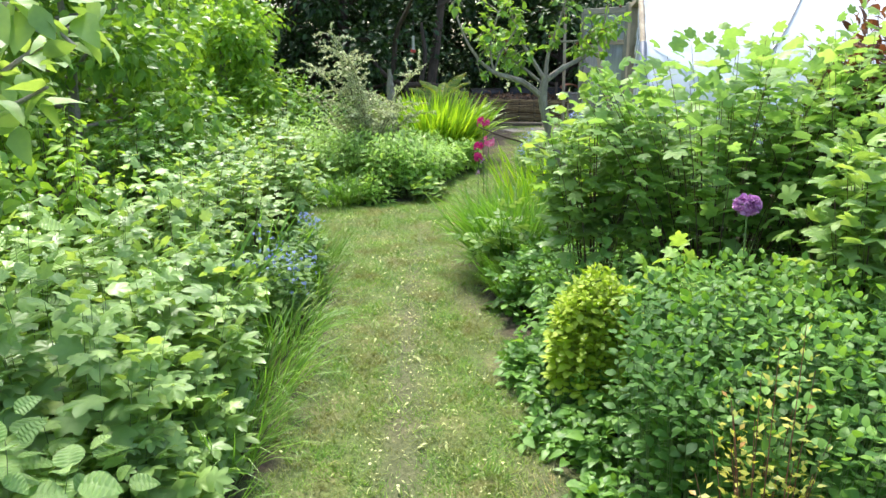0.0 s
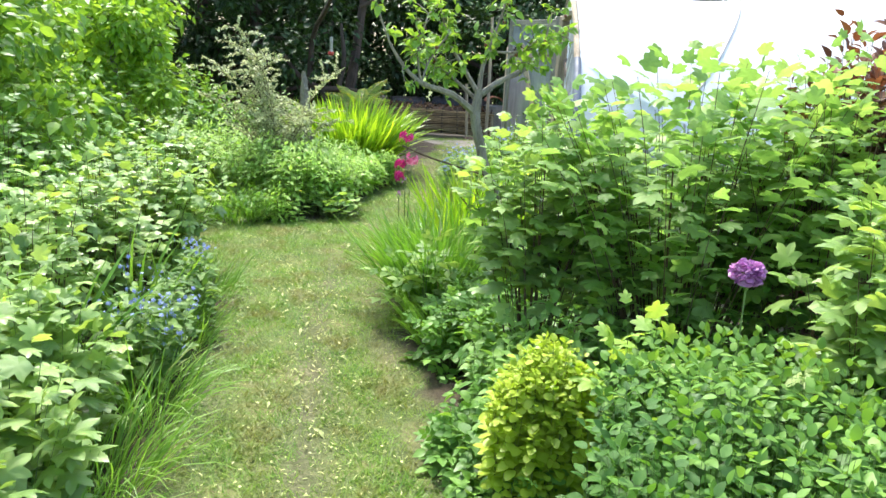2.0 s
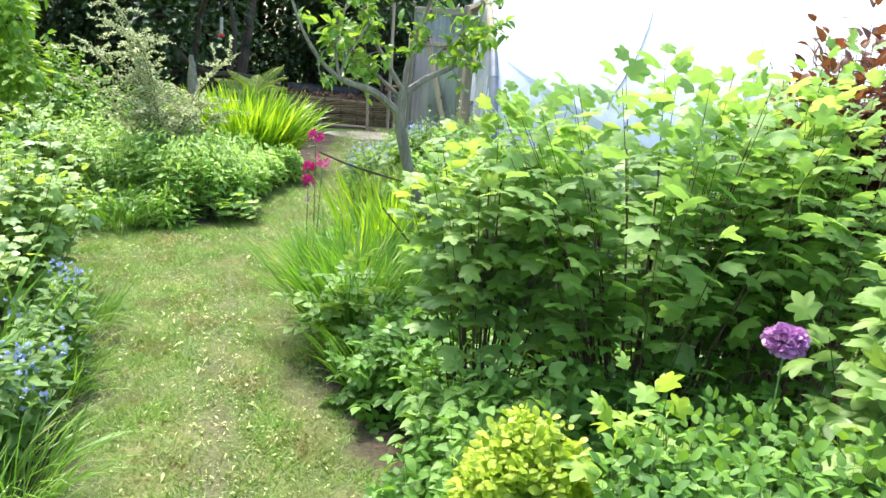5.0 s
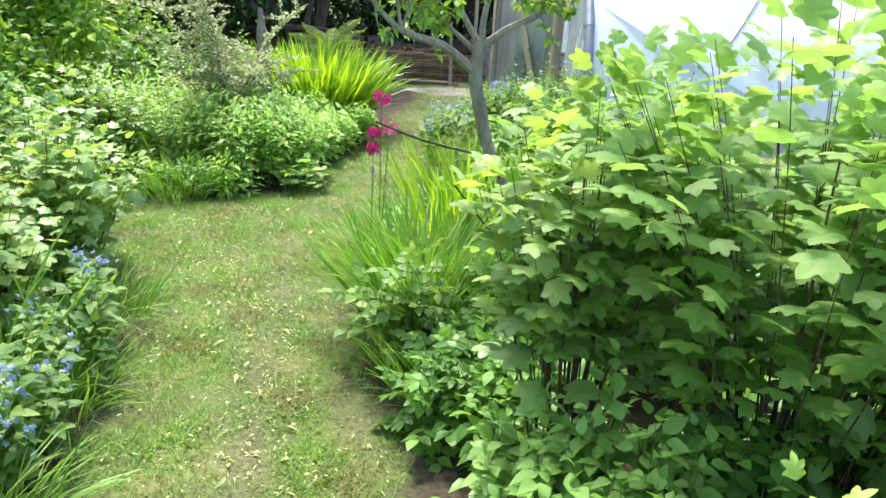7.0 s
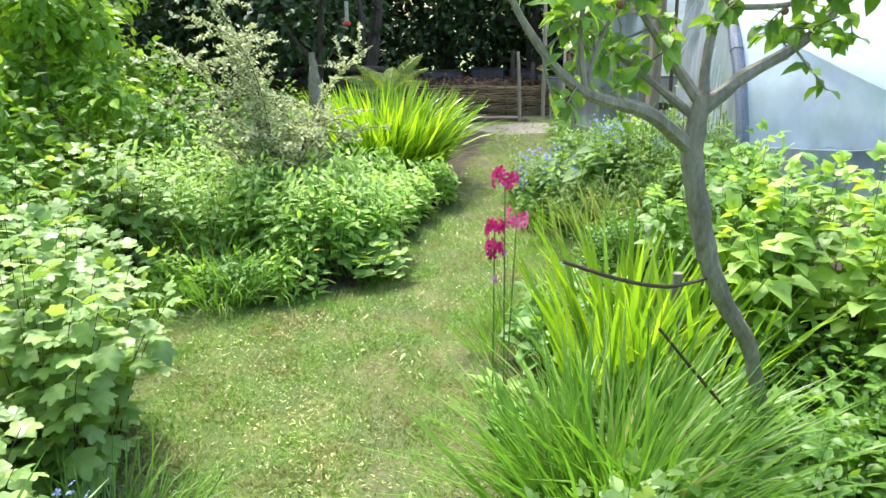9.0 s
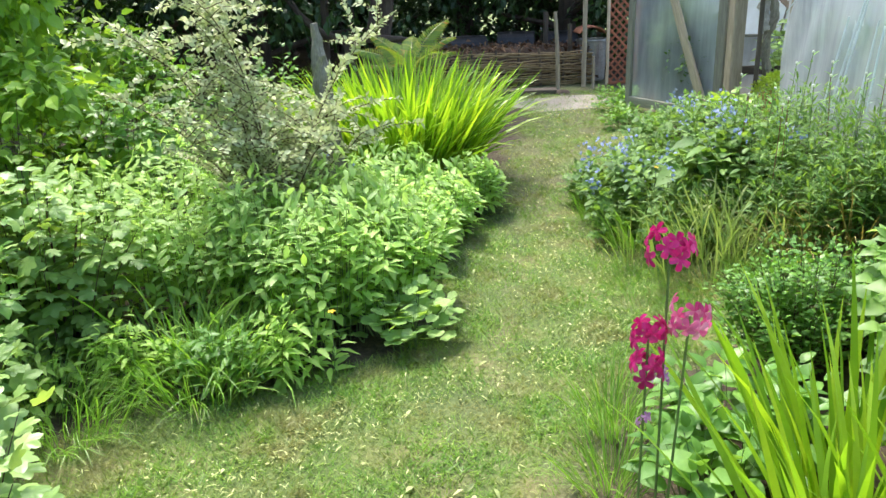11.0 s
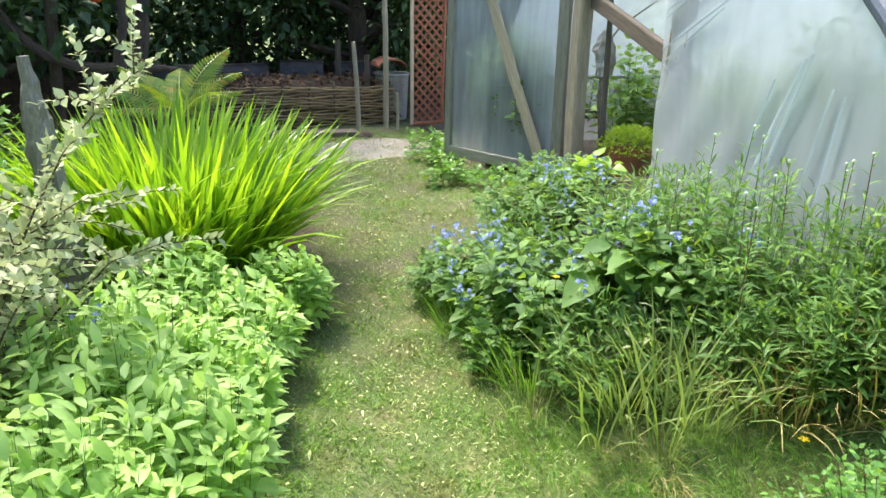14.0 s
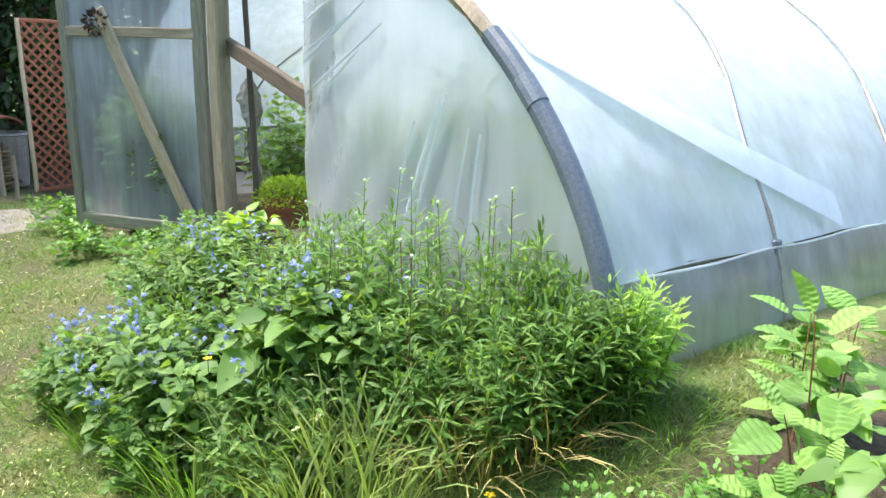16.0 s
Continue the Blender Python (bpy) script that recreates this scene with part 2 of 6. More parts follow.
LEAF_SILVER = leaf_mat("silver_leaf", (.32, .38, .18), (.5, .55, .3), (.7, .72, .46), rough=.5, through_light=.3, glow=(1, 1, 1))
LEAF_APPLE = leaf_mat("apple_leaf", (.09, .18, .05), (.15, .29, .07), (.25, .4, .11))
# near black: the deep shade under the far canopy is in this leaf colour
LEAF_DARK = leaf_mat("shaded_evergreen_leaf", (.012, .035, .012), (.025, .06, .018), (.045, .1, .03), through_light=.15)
LEAF_TREE = leaf_mat("tree_leaf", (.11, .22, .045), (.19, .35, .065), (.31, .48, .11), through_light=.42)
LEAF_RED = leaf_mat("bronze_leaf", (.085, .04, .028), (.13, .06, .04), (.19, .1, .06), glow=(1.2, .8, .6))
LEAF_BARBERRY = leaf_mat("barberry_leaf", (.26, .3, .07), (.38, .4, .09), (.5, .45, .11), odd=(.5, .22, .06), glow=(1.1, 1.1, .5))
LEAF_FERN = leaf_mat("fern_frond", (.09, .16, .035), (.14, .22, .045), (.26, .27, .06), odd=(.45, .2, .06), through_light=.35, glow=(1.2, 1.2, .6))
LEAF_ALKANET = leaf_mat("alkanet_leaf", (.055, .13, .04), (.105, .21, .062), (.2, .33, .115), rough=.55)
LEAF_LAUREL = leaf_mat("laurel_leaf", (.05, .1, .05), (.085, .15, .075), (.13, .21, .11), rough=.8, spec=.15, through_light=.2)
DEAD_LEAF = leaf_mat("dead_leaf", (.1, .05, .028), (.17, .09, .05), (.27, .16, .09), rough=.8, through_light=.1, glow=(1, 1, 1))
LEAF_STRAW = leaf_mat("pale_grass", (.16, .24, .09), (.24, .32, .13), (.36, .41, .22), rough=.6, through_light=.3, glow=(1.05, 1.1, .6))
LEAF_GROVE = leaf_mat("grove_leaf", (.075, .17, .037), (.135, .27, .055), (.24, .4, .095), through_light=.4)
LEAF_RIBBED = leaf_mat("ribbed_leaf", (.12, .24, .07), (.175, .32, .1), (.25, .41, .145), rough=.5, through_light=.32, glow=(1.15, 1.2, .55))
PETAL_BLUE = leaf_mat("blue_petal", (.24, .3, .72), (.34, .42, .84), (.5, .56, .9), through_light=.3, glow=(1, 1, 1))
PETAL_PINK = leaf_mat("magenta_petal", (.42, .006, .12), (.58, .015, .2), (.72, .05, .3), through_light=.3, glow=(1, 1, 1))
PETAL_ROSE = leaf_mat("rose_petal", (.6, .05, .24), (.72, .18, .4), (.82, .42, .6), through_light=.3, glow=(1, 1, 1))
PETAL_PURPLE = leaf_mat("purple_petal", (.42, .16, .46), (.55, .25, .58), (.68, .4, .7), through_light=.3, glow=(1, 1, 1))
PETAL_YELLOW = leaf_mat("yellow_petal", (.75, .5, .01), (.85, .6, .02), (.9, .68, .05), through_light=.3, glow=(1, 1, 1))
PETAL_WHITE = leaf_mat("white_petal", (.7, .7, .66), (.78, .78, .74), (.82, .82, .8), through_light=.3, glow=(1, 1, 1))
DRY = leaf_mat("dry_straw", (.2, .16, .08), (.3, .25, .13), (.42, .38, .24), rough=.8, through_light=.15)
CLIP = leaf_mat("cut_leaf", (.27, .32, .16), (.4, .44, .26), (.56, .58, .4), rough=.6, through_light=.2)
LEAF_SPRIG = leaf_mat("herb_tip", (.09, .2, .05), (.13, .265, .065), (.19, .34, .09), rough=.5)
# paler currant leaf: sunlight on the bush tops is put into the colour
LEAF_TIP = leaf_mat("lit_top_leaf", (.16, .275, .095), (.225, .355, .13), (.3, .43, .18), through_light=.48, glow=(1.3, 1.3, .8))
STEM_GREEN = rough_mat("green_stem", (.1, .17, .05), (.16, .24, .07), 20, .6, .2)
STEM_BROWN = rough_mat("brown_stem", (.07, .045, .028), (.13, .085, .05), 20, .8, .4)
STEM_RED = rough_mat("red_stem", (.16, .06, .035), (.24, .1, .05), 20, .7, .3)
BARK = rough_mat("bark", (.19, .17, .13), (.36, .33, .27), 14, .9, .8, (1, 1, .35))
# darker copy of BARK, with the shade under the far trees in its colour
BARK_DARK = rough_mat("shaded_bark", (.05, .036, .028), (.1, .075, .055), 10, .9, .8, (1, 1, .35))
TIMBER = rough_mat("weathered_timber", (.29, .24, .17), (.47, .4, .29), 6, .8, .5, (1, 1, .12), fine=60)
TIMBER_PALE = rough_mat("pale_timber", (.5, .4, .27), (.66, .55, .4), 6, .75, .4, (1, 1, .12), fine=60)
TIMBER_GREEN = rough_mat("green_grey_timber", (.21, .21, .165), (.34, .33, .26), 6, .8, .5, (1, 1, .12), fine=60)
# TIMBER_DARK is plain dark wood; on the doorway brace it stands for shadow
TIMBER_DARK = rough_mat("dark_timber", (.08, .065, .05), (.15, .12, .09), 6, .85, .5, (1, 1, .12), fine=60)
TRELLIS = rough_mat("red_stained_wood", (.28, .09, .045), (.38, .14, .07), 9, .7, .3)
WITHY = rough_mat("willow_rod", (.2, .14, .07), (.36, .27, .14), 7, .75, .4)
TERRACOTTA = rough_mat("terracotta", (.3, .12, .07), (.4, .17, .1), 9, .85, .3)
ZINC = rough_mat("galvanised_steel", (.3, .31, .3), (.42, .43, .42), 9, .5, .15, metal=.6)
PIPE = rough_mat("grey_pipe", (.1, .13, .17), (.16, .19, .24), 5, .45, .1)
STEEL = rough_mat("tunnel_steel", (.3, .28, .26), (.45, .43, .4), 9, .5, .2, metal=.5)
BLACK = rough_mat("black_plastic", (.02, .02, .023), (.045, .045, .05), 5, .45, .2)
STONE = rough_mat("grey_gravel", (.3, .28, .25), (.48, .45, .41), 30, .9, .5)
SAND = rough_mat("pale_sand", (.33, .29, .23), (.47, .42, .35), 9, .95, .5, fine=160)
MUD = rough_mat("dark_compost", (.04, .025, .016), (.1, .06, .035), 18, .95, .9)
DRIFT = rough_mat("bleached_wood", (.4, .37, .33), (.6, .57, .52), 12, .85, .5)
RED_PAINT = rough_mat("red_feeder", (.4, .03, .02), (.5, .05, .03), 8, .5, .1)


def sheet_mat(name="polythene", low=0.4, high=0.75, blur=0.5, tint=(.93, .96, .97, 1)):
    """Old polythene: part clear, part milky, with a plastic gloss."""
    m, t, p, out = nodes_of(name)
    n = noise_tex(t, 1.3, 4)
    streak = noise_tex(t, 6, 5)
    mp = t.nodes.new("ShaderNodeMapping")
    mp.inputs["Scale"].default_value = (2.0, 2.0, 0.25)
    t.links.new(streak.inputs["Vector"].links[0].from_socket, mp.inputs["Vector"])
    t.links.new(mp.outputs[0], streak.inputs["Vector"])
    tr, cl = t.nodes.new("ShaderNodeBsdfTranslucent"), t.nodes.new("ShaderNodeBsdfTransparent")
    rf, see = t.nodes.new("ShaderNodeBsdfRefraction"), t.nodes.new("ShaderNodeMixShader")
    rf.inputs["Roughness"].default_value, rf.inputs["IOR"].default_value, rf.inputs[0].default_value = 0.42, 1.1, tint
    see.inputs[0].default_value = blur
    t.links.new(cl.outputs[0], see.inputs[1])
    t.links.new(rf.outputs[0], see.inputs[2])
    tr.inputs[0].default_value, cl.inputs[0].default_value = (.66, .8, .92, 1), tint
    df = t.nodes.new("ShaderNodeBsdfDiffuse")
    df.inputs[0].default_value = (.86, .91, .96, 1)
    gl = t.nodes.new("ShaderNodeBsdfGlossy")
    gl.inputs["Roughness"].default_value = 0.12
    milky, a, b = (t.nodes.new("ShaderNodeMixShader") for _ in range(3))
    milky.inputs[0].default_value = 0.7
    t.links.new(tr.outputs[0], milky.inputs[1])
    t.links.new(df.outputs[0], milky.inputs[2])
    mul = t.nodes.new("ShaderNodeMath")
    mul.operation = "MULTIPLY"
    t.links.new(n.outputs[0], mul.inputs[0])
    t.links.new(streak.outputs[0], mul.inputs[1])
    mr = t.nodes.new("ShaderNodeMapRange")
    for k, v in zip((1, 2, 3, 4), (0.12, 0.4, low, high)):
        mr.inputs[k].default_value = v
    t.links.new(mul.outputs[0], mr.inputs[0])
    t.links.new(mr.outputs[0], a.inputs[0])
    t.links.new(see.outputs[0], a.inputs[1])
    t.links.new(milky.outputs[0], a.inputs[2])
    fr = t.nodes.new("ShaderNodeLayerWeight")
    fr.inputs[0].default_value = 0.3
    pw = t.nodes.new("ShaderNodeMath")
    pw.operation = "POWER"
    pw.inputs[1].default_value = 3.0
    t.links.new(fr.outputs["Facing"], pw.inputs[0])
    sc = t.nodes.new("ShaderNodeMath")
    sc.operation = "MULTIPLY_ADD"
    sc.inputs[1].default_value, sc.inputs[2].default_value = 0.5, 0.05
    t.links.new(pw.outputs[0], sc.inputs[0])
    t.links.new(sc.outputs[0], b.inputs[0])
    t.links.new(a.outputs[0], b.inputs[1])
    t.links.new(gl.outputs[0], b.inputs[2])
    nb = bump(t, n.outputs[0], 0.3, 0.05)
    t.links.new(nb, gl.inputs["Normal"])
    t.links.new(b.outputs[0], out.inputs[0])
    return m


POLY = sheet_mat("polythene", 0.48, 0.9)
POLY_CLEAR = sheet_mat("clear_polythene", 0.2, 0.46, 0.15, (.84, .9, .96, 1))
POLY_SKIRT = sheet_mat("skirt_polythene", 0.1, 0.4, 0.3, (.86, .92, .95, 1))
POLY_END = sheet_mat("clouded_polythene", 0.34, 0.58, 0.55)
POLY_FOLD = sheet_mat("folded_polythene", 0.28, 0.55)
# milkier sheet: whitens the crease streaks and the added band on the side
POLY_PALE = sheet_mat("pale_polythene", 0.55, 0.85)


def ground_mat():
    """Mown turf with worn earth in the track and bare soil in the beds."""
    m, t, p, out = nodes_of("turf_and_soil")
    at = t.nodes.new("ShaderNodeAttribute")
    at.attribute_name = "cover"
    sep = t.nodes.new("ShaderNodeSeparateColor")
    t.links.new(at.outputs["Color"], sep.inputs[0])
    n1, n2, n3 = noise_tex(t, 3.2, 5), noise_tex(t, 45, 4), noise_tex(t, 230, 2)
    turf = ramp(t, n1.outputs[0], [(0.3, (.09, .145, .04)), (0.52, (.15, .2, .058)), (0.72, (.28, .25, .115))]).outputs[0]
    fine = ramp(t, n2.outputs[0], [(0.3, (.6, .66, .55)), (0.7, (1.2, 1.15, 1.1))]).outputs[0]
    turf = mixrgb(t, 1.0, turf, fine, "MULTIPLY")
    soil = ramp(t, n2.outputs[0], [(0.3, (.035, .025, .016)), (0.7, (.1, .075, .045))]).outputs[0]
    earth = ramp(t, n2.outputs[0], [(0.3, (.075, .072, .036)), (0.55, (.125, .118, .06)), (0.75, (.22, .2, .12))]).outputs[0]
    c = mixrgb(t, sep.outputs[1], turf, earth)
    c = mixrgb(t, sep.outputs[0], soil, c)
    t.links.new(c, p.inputs["Base Color"])
    p.inputs["Roughness"].default_value = 0.95
    mix = mixrgb(t, 0.4, n2.outputs[0], n3.outputs[0])
    t.links.new(bump(t, mix, 0.9, 0.02), p.inputs["Normal"])
    return m


# ---- ground ----
def build_ground():
    near_x, near_y = np.linspace(-5, 9, 141), np.linspace(-4, 18, 221)
    far = np.array([5, 12, 25, 60, 150, 400, 1200])
    xs = np.concatenate([-5 - far[::-1], near_x, 9 + far])
    ys = np.concatenate([-4 - far[::-1], near_y, 18 + far])
    gx, gy = np.meshgrid(xs, ys, indexing="ij")
    gz = height(gx, gy)
    v = np.stack([gx, gy, gz], -1).reshape(-1, 3)
    i, j = np.meshgrid(np.arange(len(xs) - 1), np.arange(len(ys) - 1), indexing="ij")
    a = (i * len(ys) + j).ravel()
    f = np.concatenate([np.stack([a, a + len(ys), a + len(ys) + 1], 1), np.stack([a, a + len(ys) + 1, a + 1], 1)])
    me = tri_mesh("ground", v, f, True)
    cover = me.color_attributes.new("cover", "FLOAT_COLOR", "POINT")
    lawn = lawn_mask(v[:, 0], v[:, 1])
    far_off = (v[:, 0] < -5.8) | (v[:, 1] < 0.2) | (v[:, 1] > 22) | (v[:, 0] > 3.3) & (v[:, 1] < 7.0) | (v[:, 0] > 9)
    lawn = np.where(far_off, 1, lawn)
    col = np.stack([lawn, np.where(far_off, 0, track(v[:, 0], v[:, 1])), lawn, np.ones(len(v))], 1)
    cover.data.foreach_set("color", col.astype(np.float32).ravel())
    me.materials.append(ground_mat())
    tagged(new("ground", me), "mown garden grass path with worn track between soil beds", "ground", kind="structure")


build_ground()


# ---- leaf shapes: base at the origin, tip at +Y, face up +Z, one unit long ----
def blade_leaf(profile, fold=0.25, droop=0.35, ends=True):
    """A leaf from (distance, half width) stations, folded along its midrib and drooping to its tip."""
    v, f, rows = [], [], []
    for s, w in profile:
        z = -droop * s * s
        if w < 1e-4:
            rows.append([len(v)])
            v.append((0, s, z))
        else:
            rows.append([len(v), len(v) + 1, len(v) + 2])
            v += [(-w, s, z + fold * w), (0, s, z), (w, s, z + fold * w)]
    for a, b in zip(rows, rows[1:]):
        if len(a) == 1 and len(b) == 3:
            f += [(a[0], b[1], b[0]), (a[0], b[2], b[1])]
        elif len(a) == 3 and len(b) == 1:
            f += [(a[0], a[1], b[0]), (a[1], a[2], b[0])]
        elif len(a) == 3:
            f += [(a[0], a[1], b[1]), (a[0], b[1], b[0]), (a[1], a[2], b[2]), (a[1], b[2], b[1])]
    return np.array(v, float), np.array(f)


def lobed_leaf(lobes=5, deep=0.35, cup=0.1, droop=0.3, teeth=4, fan=128):
    """A palmate leaf: toothed lobes round the stalk, creased along the veins and drooping at the rim."""
    n = lobes * teeth
    v = [(0, 0.32, 0)]
    for ring in (0.55, 1.0):
        for k in range(n + 1):
            a = math.radians(-fan + 2 * fan * k / n)
            ph = (k % teeth) / teeth
            lobe = 1 - deep * abs(math.cos(math.pi * ph)) ** 1.6
            r = lobe * (1 - 0.3 * abs(a) / math.radians(fan))
            if ring == 1.0:
                r *= 1 + (0.05 if k % 2 else -0.03)
            if k in (0, n):
                r = 0.52
            r *= ring
            d = 0.62 * r
            z = cup * d - droop * d * d * 1.4 - 0.035 * ring * (1 - abs(math.cos(math.pi * ph))) + 0.012 * math.sin(5 * a)
            v.append((0.64 * r * math.sin(a), 0.36 + 0.64 * r * math.cos(a), z))
    v.append((0, 0, 0.0))
    f, m = [], n + 1
    for k in range(n):
        i, o = 1 + k, 1 + m + k
        f += [(0, i + 1, i), (i, i + 1, o + 1), (i, o + 1, o)]
    e = len(v) - 1
    f += [(0, 1, e), (0, e, m), (1, 1 + m, e), (m, e, 2 * m)]
    return np.array(v), np.array(f)


def strip_leaf(width, bend, seg=5, fold=0.3):
    """A sword or grass blade that arches away from its face."""
    v, f = [], []
    y = z = 0.0
    for k in range(seg + 1):
        s = k / seg
        w = width * (0.55 + 1.1 * s) if s < 0.35 else width * (1 - ((s - 0.35) / 0.65) ** 2.2) * 0.935
        a = bend * s ** 1.4
        if k:
            y += math.cos(a) / seg
            z -= math.sin(a) / seg
        if k == seg:
            v.append((0, y, z))
        else:
            v += [(-w, y, z + fold * w), (w, y, z - fold * w)]
    for k in range(seg - 1):
        a = 2 * k
        f += [(a, a + 1, a + 3), (a, a + 3, a + 2)]
    a = 2 * (seg - 1)
    f.append((a, a + 1, a + 2))
    return np.array(v), np.array(f)


def frond_leaf(pairs=22):
    """A fern frond: a drooping midrib with narrow pinnae on both sides."""
    v, f = [], []

    def at(s):
        return np.array([0, s - 0.12 * s * s, 0.18 * s - 0.5 * s * s])
    for k in range(pairs):
        s = 0.14 + 0.84 * k / pairs
        ln = 0.19 * math.sin(math.pi * min(1, 0.18 + s * 0.86)) ** 0.8
        for side in (-1, 1):
            b, n = at(s), len(v)
            for q, w in ((0, 0.006), (0.35, 0.016), (0.75, 0.011)):
                c = b + np.array([side * ln * q, ln * 0.35 * q, -0.06 * q * q])
                v += [c + (0, -w, 0), c + (0, w, 0)]
            v.append(b + np.array([side * ln, ln * 0.4, -0.07]))
            f += [(n, n + 1, n + 3), (n, n + 3, n + 2), (n + 2, n + 3, n + 5), (n + 2, n + 5, n + 4), (n + 4, n + 5, n + 6)]
    n = len(v)
    for k in range(7):
        v += [at(k / 6) + np.array([-.006, 0, 0.002]), at(k / 6) + np.array([.006, 0, 0.002])]
    for k in range(6):
        a = n + 2 * k
        f += [(a, a + 1, a + 3), (a, a + 3, a + 2)]
    return np.array(v), np.array(f)


def pinnate_leaf(pairs, leaflet, size, spread=60):
    """Leaflets in pairs along a stalk with one at the end."""
    out = []
    for k in range(pairs * 2 + 1):
        if k == pairs * 2:
            a, y = 0.0, 1 - size
        else:
            a, y = math.radians(spread) * (1 if k % 2 else -1), 0.25 + 0.55 * (k // 2) / max(1, pairs)
        v, f = leaflet
        c, s = math.cos(a), math.sin(a)
        w = v * size
        out.append((np.stack([w[:, 0] * c + w[:, 1] * s, w[:, 1] * c - w[:, 0] * s + y, w[:, 2] - 0.1 * y * y], 1), f))
    out.append((np.array([(-.008, 0, 0), (.008, 0, 0), (0, 1 - size, -.06)]), np.array([(0, 1, 2)])))
    return join(out)


def ribbed_leaf(rows=15):
    """A broad toothed leaf, pleated along its side veins."""
    v, f = [], []
    for k in range(rows + 1):
        s = k / rows
        w = .37 * math.sin(math.pi * min(1, s ** .72)) ** .8 * (1 if k % 2 else .965) if 0 < k < rows else .004
        pleat = .02 * (1 if k % 2 else -1)
        for q in (-1, -.5, 0, .5, 1):
            z = -.42 * s * s + .16 * abs(q) * w + (pleat * math.sin(math.pi * abs(q)) if abs(q) < 1 else pleat * .5) - .25 * (q * w) ** 2
            v.append((q * w, s - .1 * abs(q) * w + .12 * abs(q) * w, z))
    for k in range(rows):
        for q in range(4):
            a = k * 5 + q
            f += [(a, a + 1, a + 6), (a, a + 6, a + 5)]
    return np.array(v), np.array(f)


OVATE = blade_leaf([(0, 0), (.14, .2), (.4, .33), (.72, .22), (1, 0)], .3, .4)
OVATE_FLAT = blade_leaf([(0, 0), (.18, .26), (.5, .34), (1, 0)], .2, .25)
LANCE = blade_leaf([(0, 0), (.22, .13), (.5, .17), (1, 0)], .3, .45)
OBLONG = blade_leaf([(0, 0), (.25, .16), (.6, .19), (1, 0)], .25, .3)
NARROW = blade_leaf([(0, 0), (.3, .09), (.6, .09), (1, 0)], .3, .4)
SMALL = blade_leaf([(0, 0), (.45, .3), (1, 0)], .25, .2)
HEART = blade_leaf([(0, .06), (.05, .34), (.3, .43), (.65, .27), (1, 0)], .25, .5)
CURRANT = lobed_leaf(5, .34, .12, .34, 4, 142)
RIBBED = ribbed_leaf()
HERB = blade_leaf([(0, .03), (.12, .2), (.35, .32), (.62, .29), (.85, .15), (1, 0)], .16, .22)
ROUND = blade_leaf([(0, .05), (.15, .3), (.5, .42), (.85, .26), (1, 0)], .2, .25)
MALLOW = lobed_leaf(5, .16, .25, .1, 4, 150)
PALM = lobed_leaf(5, .45, .1, .4, 4, 140)
TRIPLE = pinnate_leaf(1, HEART, .55, 62)
PINNATE = pinnate_leaf(2, OVATE_FLAT, .36, 65)
FROND = frond_leaf()
SWORDS = [strip_leaf(.0165, b) for b in (.25, .5, .9)]
GRASSES = [strip_leaf(.012, b, 4) for b in (.4, .9, 1.5)]
PETAL = blade_leaf([(0, .05), (.5, .3), (.9, .3), (1, .12)], .2, .3)


def spread_leaves(template, pos, along, face, size, width=1.0):
    """All copies of one leaf shape, at pos, pointing along, facing face."""
    v, f = template
    y = unit(along)
    x = unit(np.cross(y, face))
    z = np.cross(x, y)
    s = size[:, None, None]
    w = pos[:, None] + s * (width * v[None, :, 0:1] * x[:, None] + v[None, :, 1:2] * y[:, None] + v[None, :, 2:3] * z[:, None])
    n = len(v)
    tris = (f[None] + (np.arange(len(pos)) * n)[:, None, None]).reshape(-1, 3)
    return w.reshape(-1, 3), tris


SHAPES = {}


def single_leaves(template, material, pos, along, face, size, parent, name="leaf"):
    """Leaves that can be told apart: objects of their own on one mesh."""
    key = (id(template[0]), material.name)
    if key not in SHAPES:
        SHAPES[key] = tri_mesh(name, *template, template is not RIBBED)
        SHAPES[key].materials.append(material)
    y = unit(along)
    x = unit(np.cross(y, face))
    z = np.cross(x, y)
    for k in range(len(pos)):
        ob = new(name, SHAPES[key])
        ob.parent = parent
        s = float(size[k])
        ob.matrix_local = Matrix(((x[k, 0] * s, y[k, 0] * s, z[k, 0] * s, pos[k, 0]), (x[k, 1] * s, y[k, 1] * s, z[k, 1] * s, pos[k, 1]),
                                  (x[k, 2] * s, y[k, 2] * s, z[k, 2] * s, pos[k, 2]), (0, 0, 0, 1)))


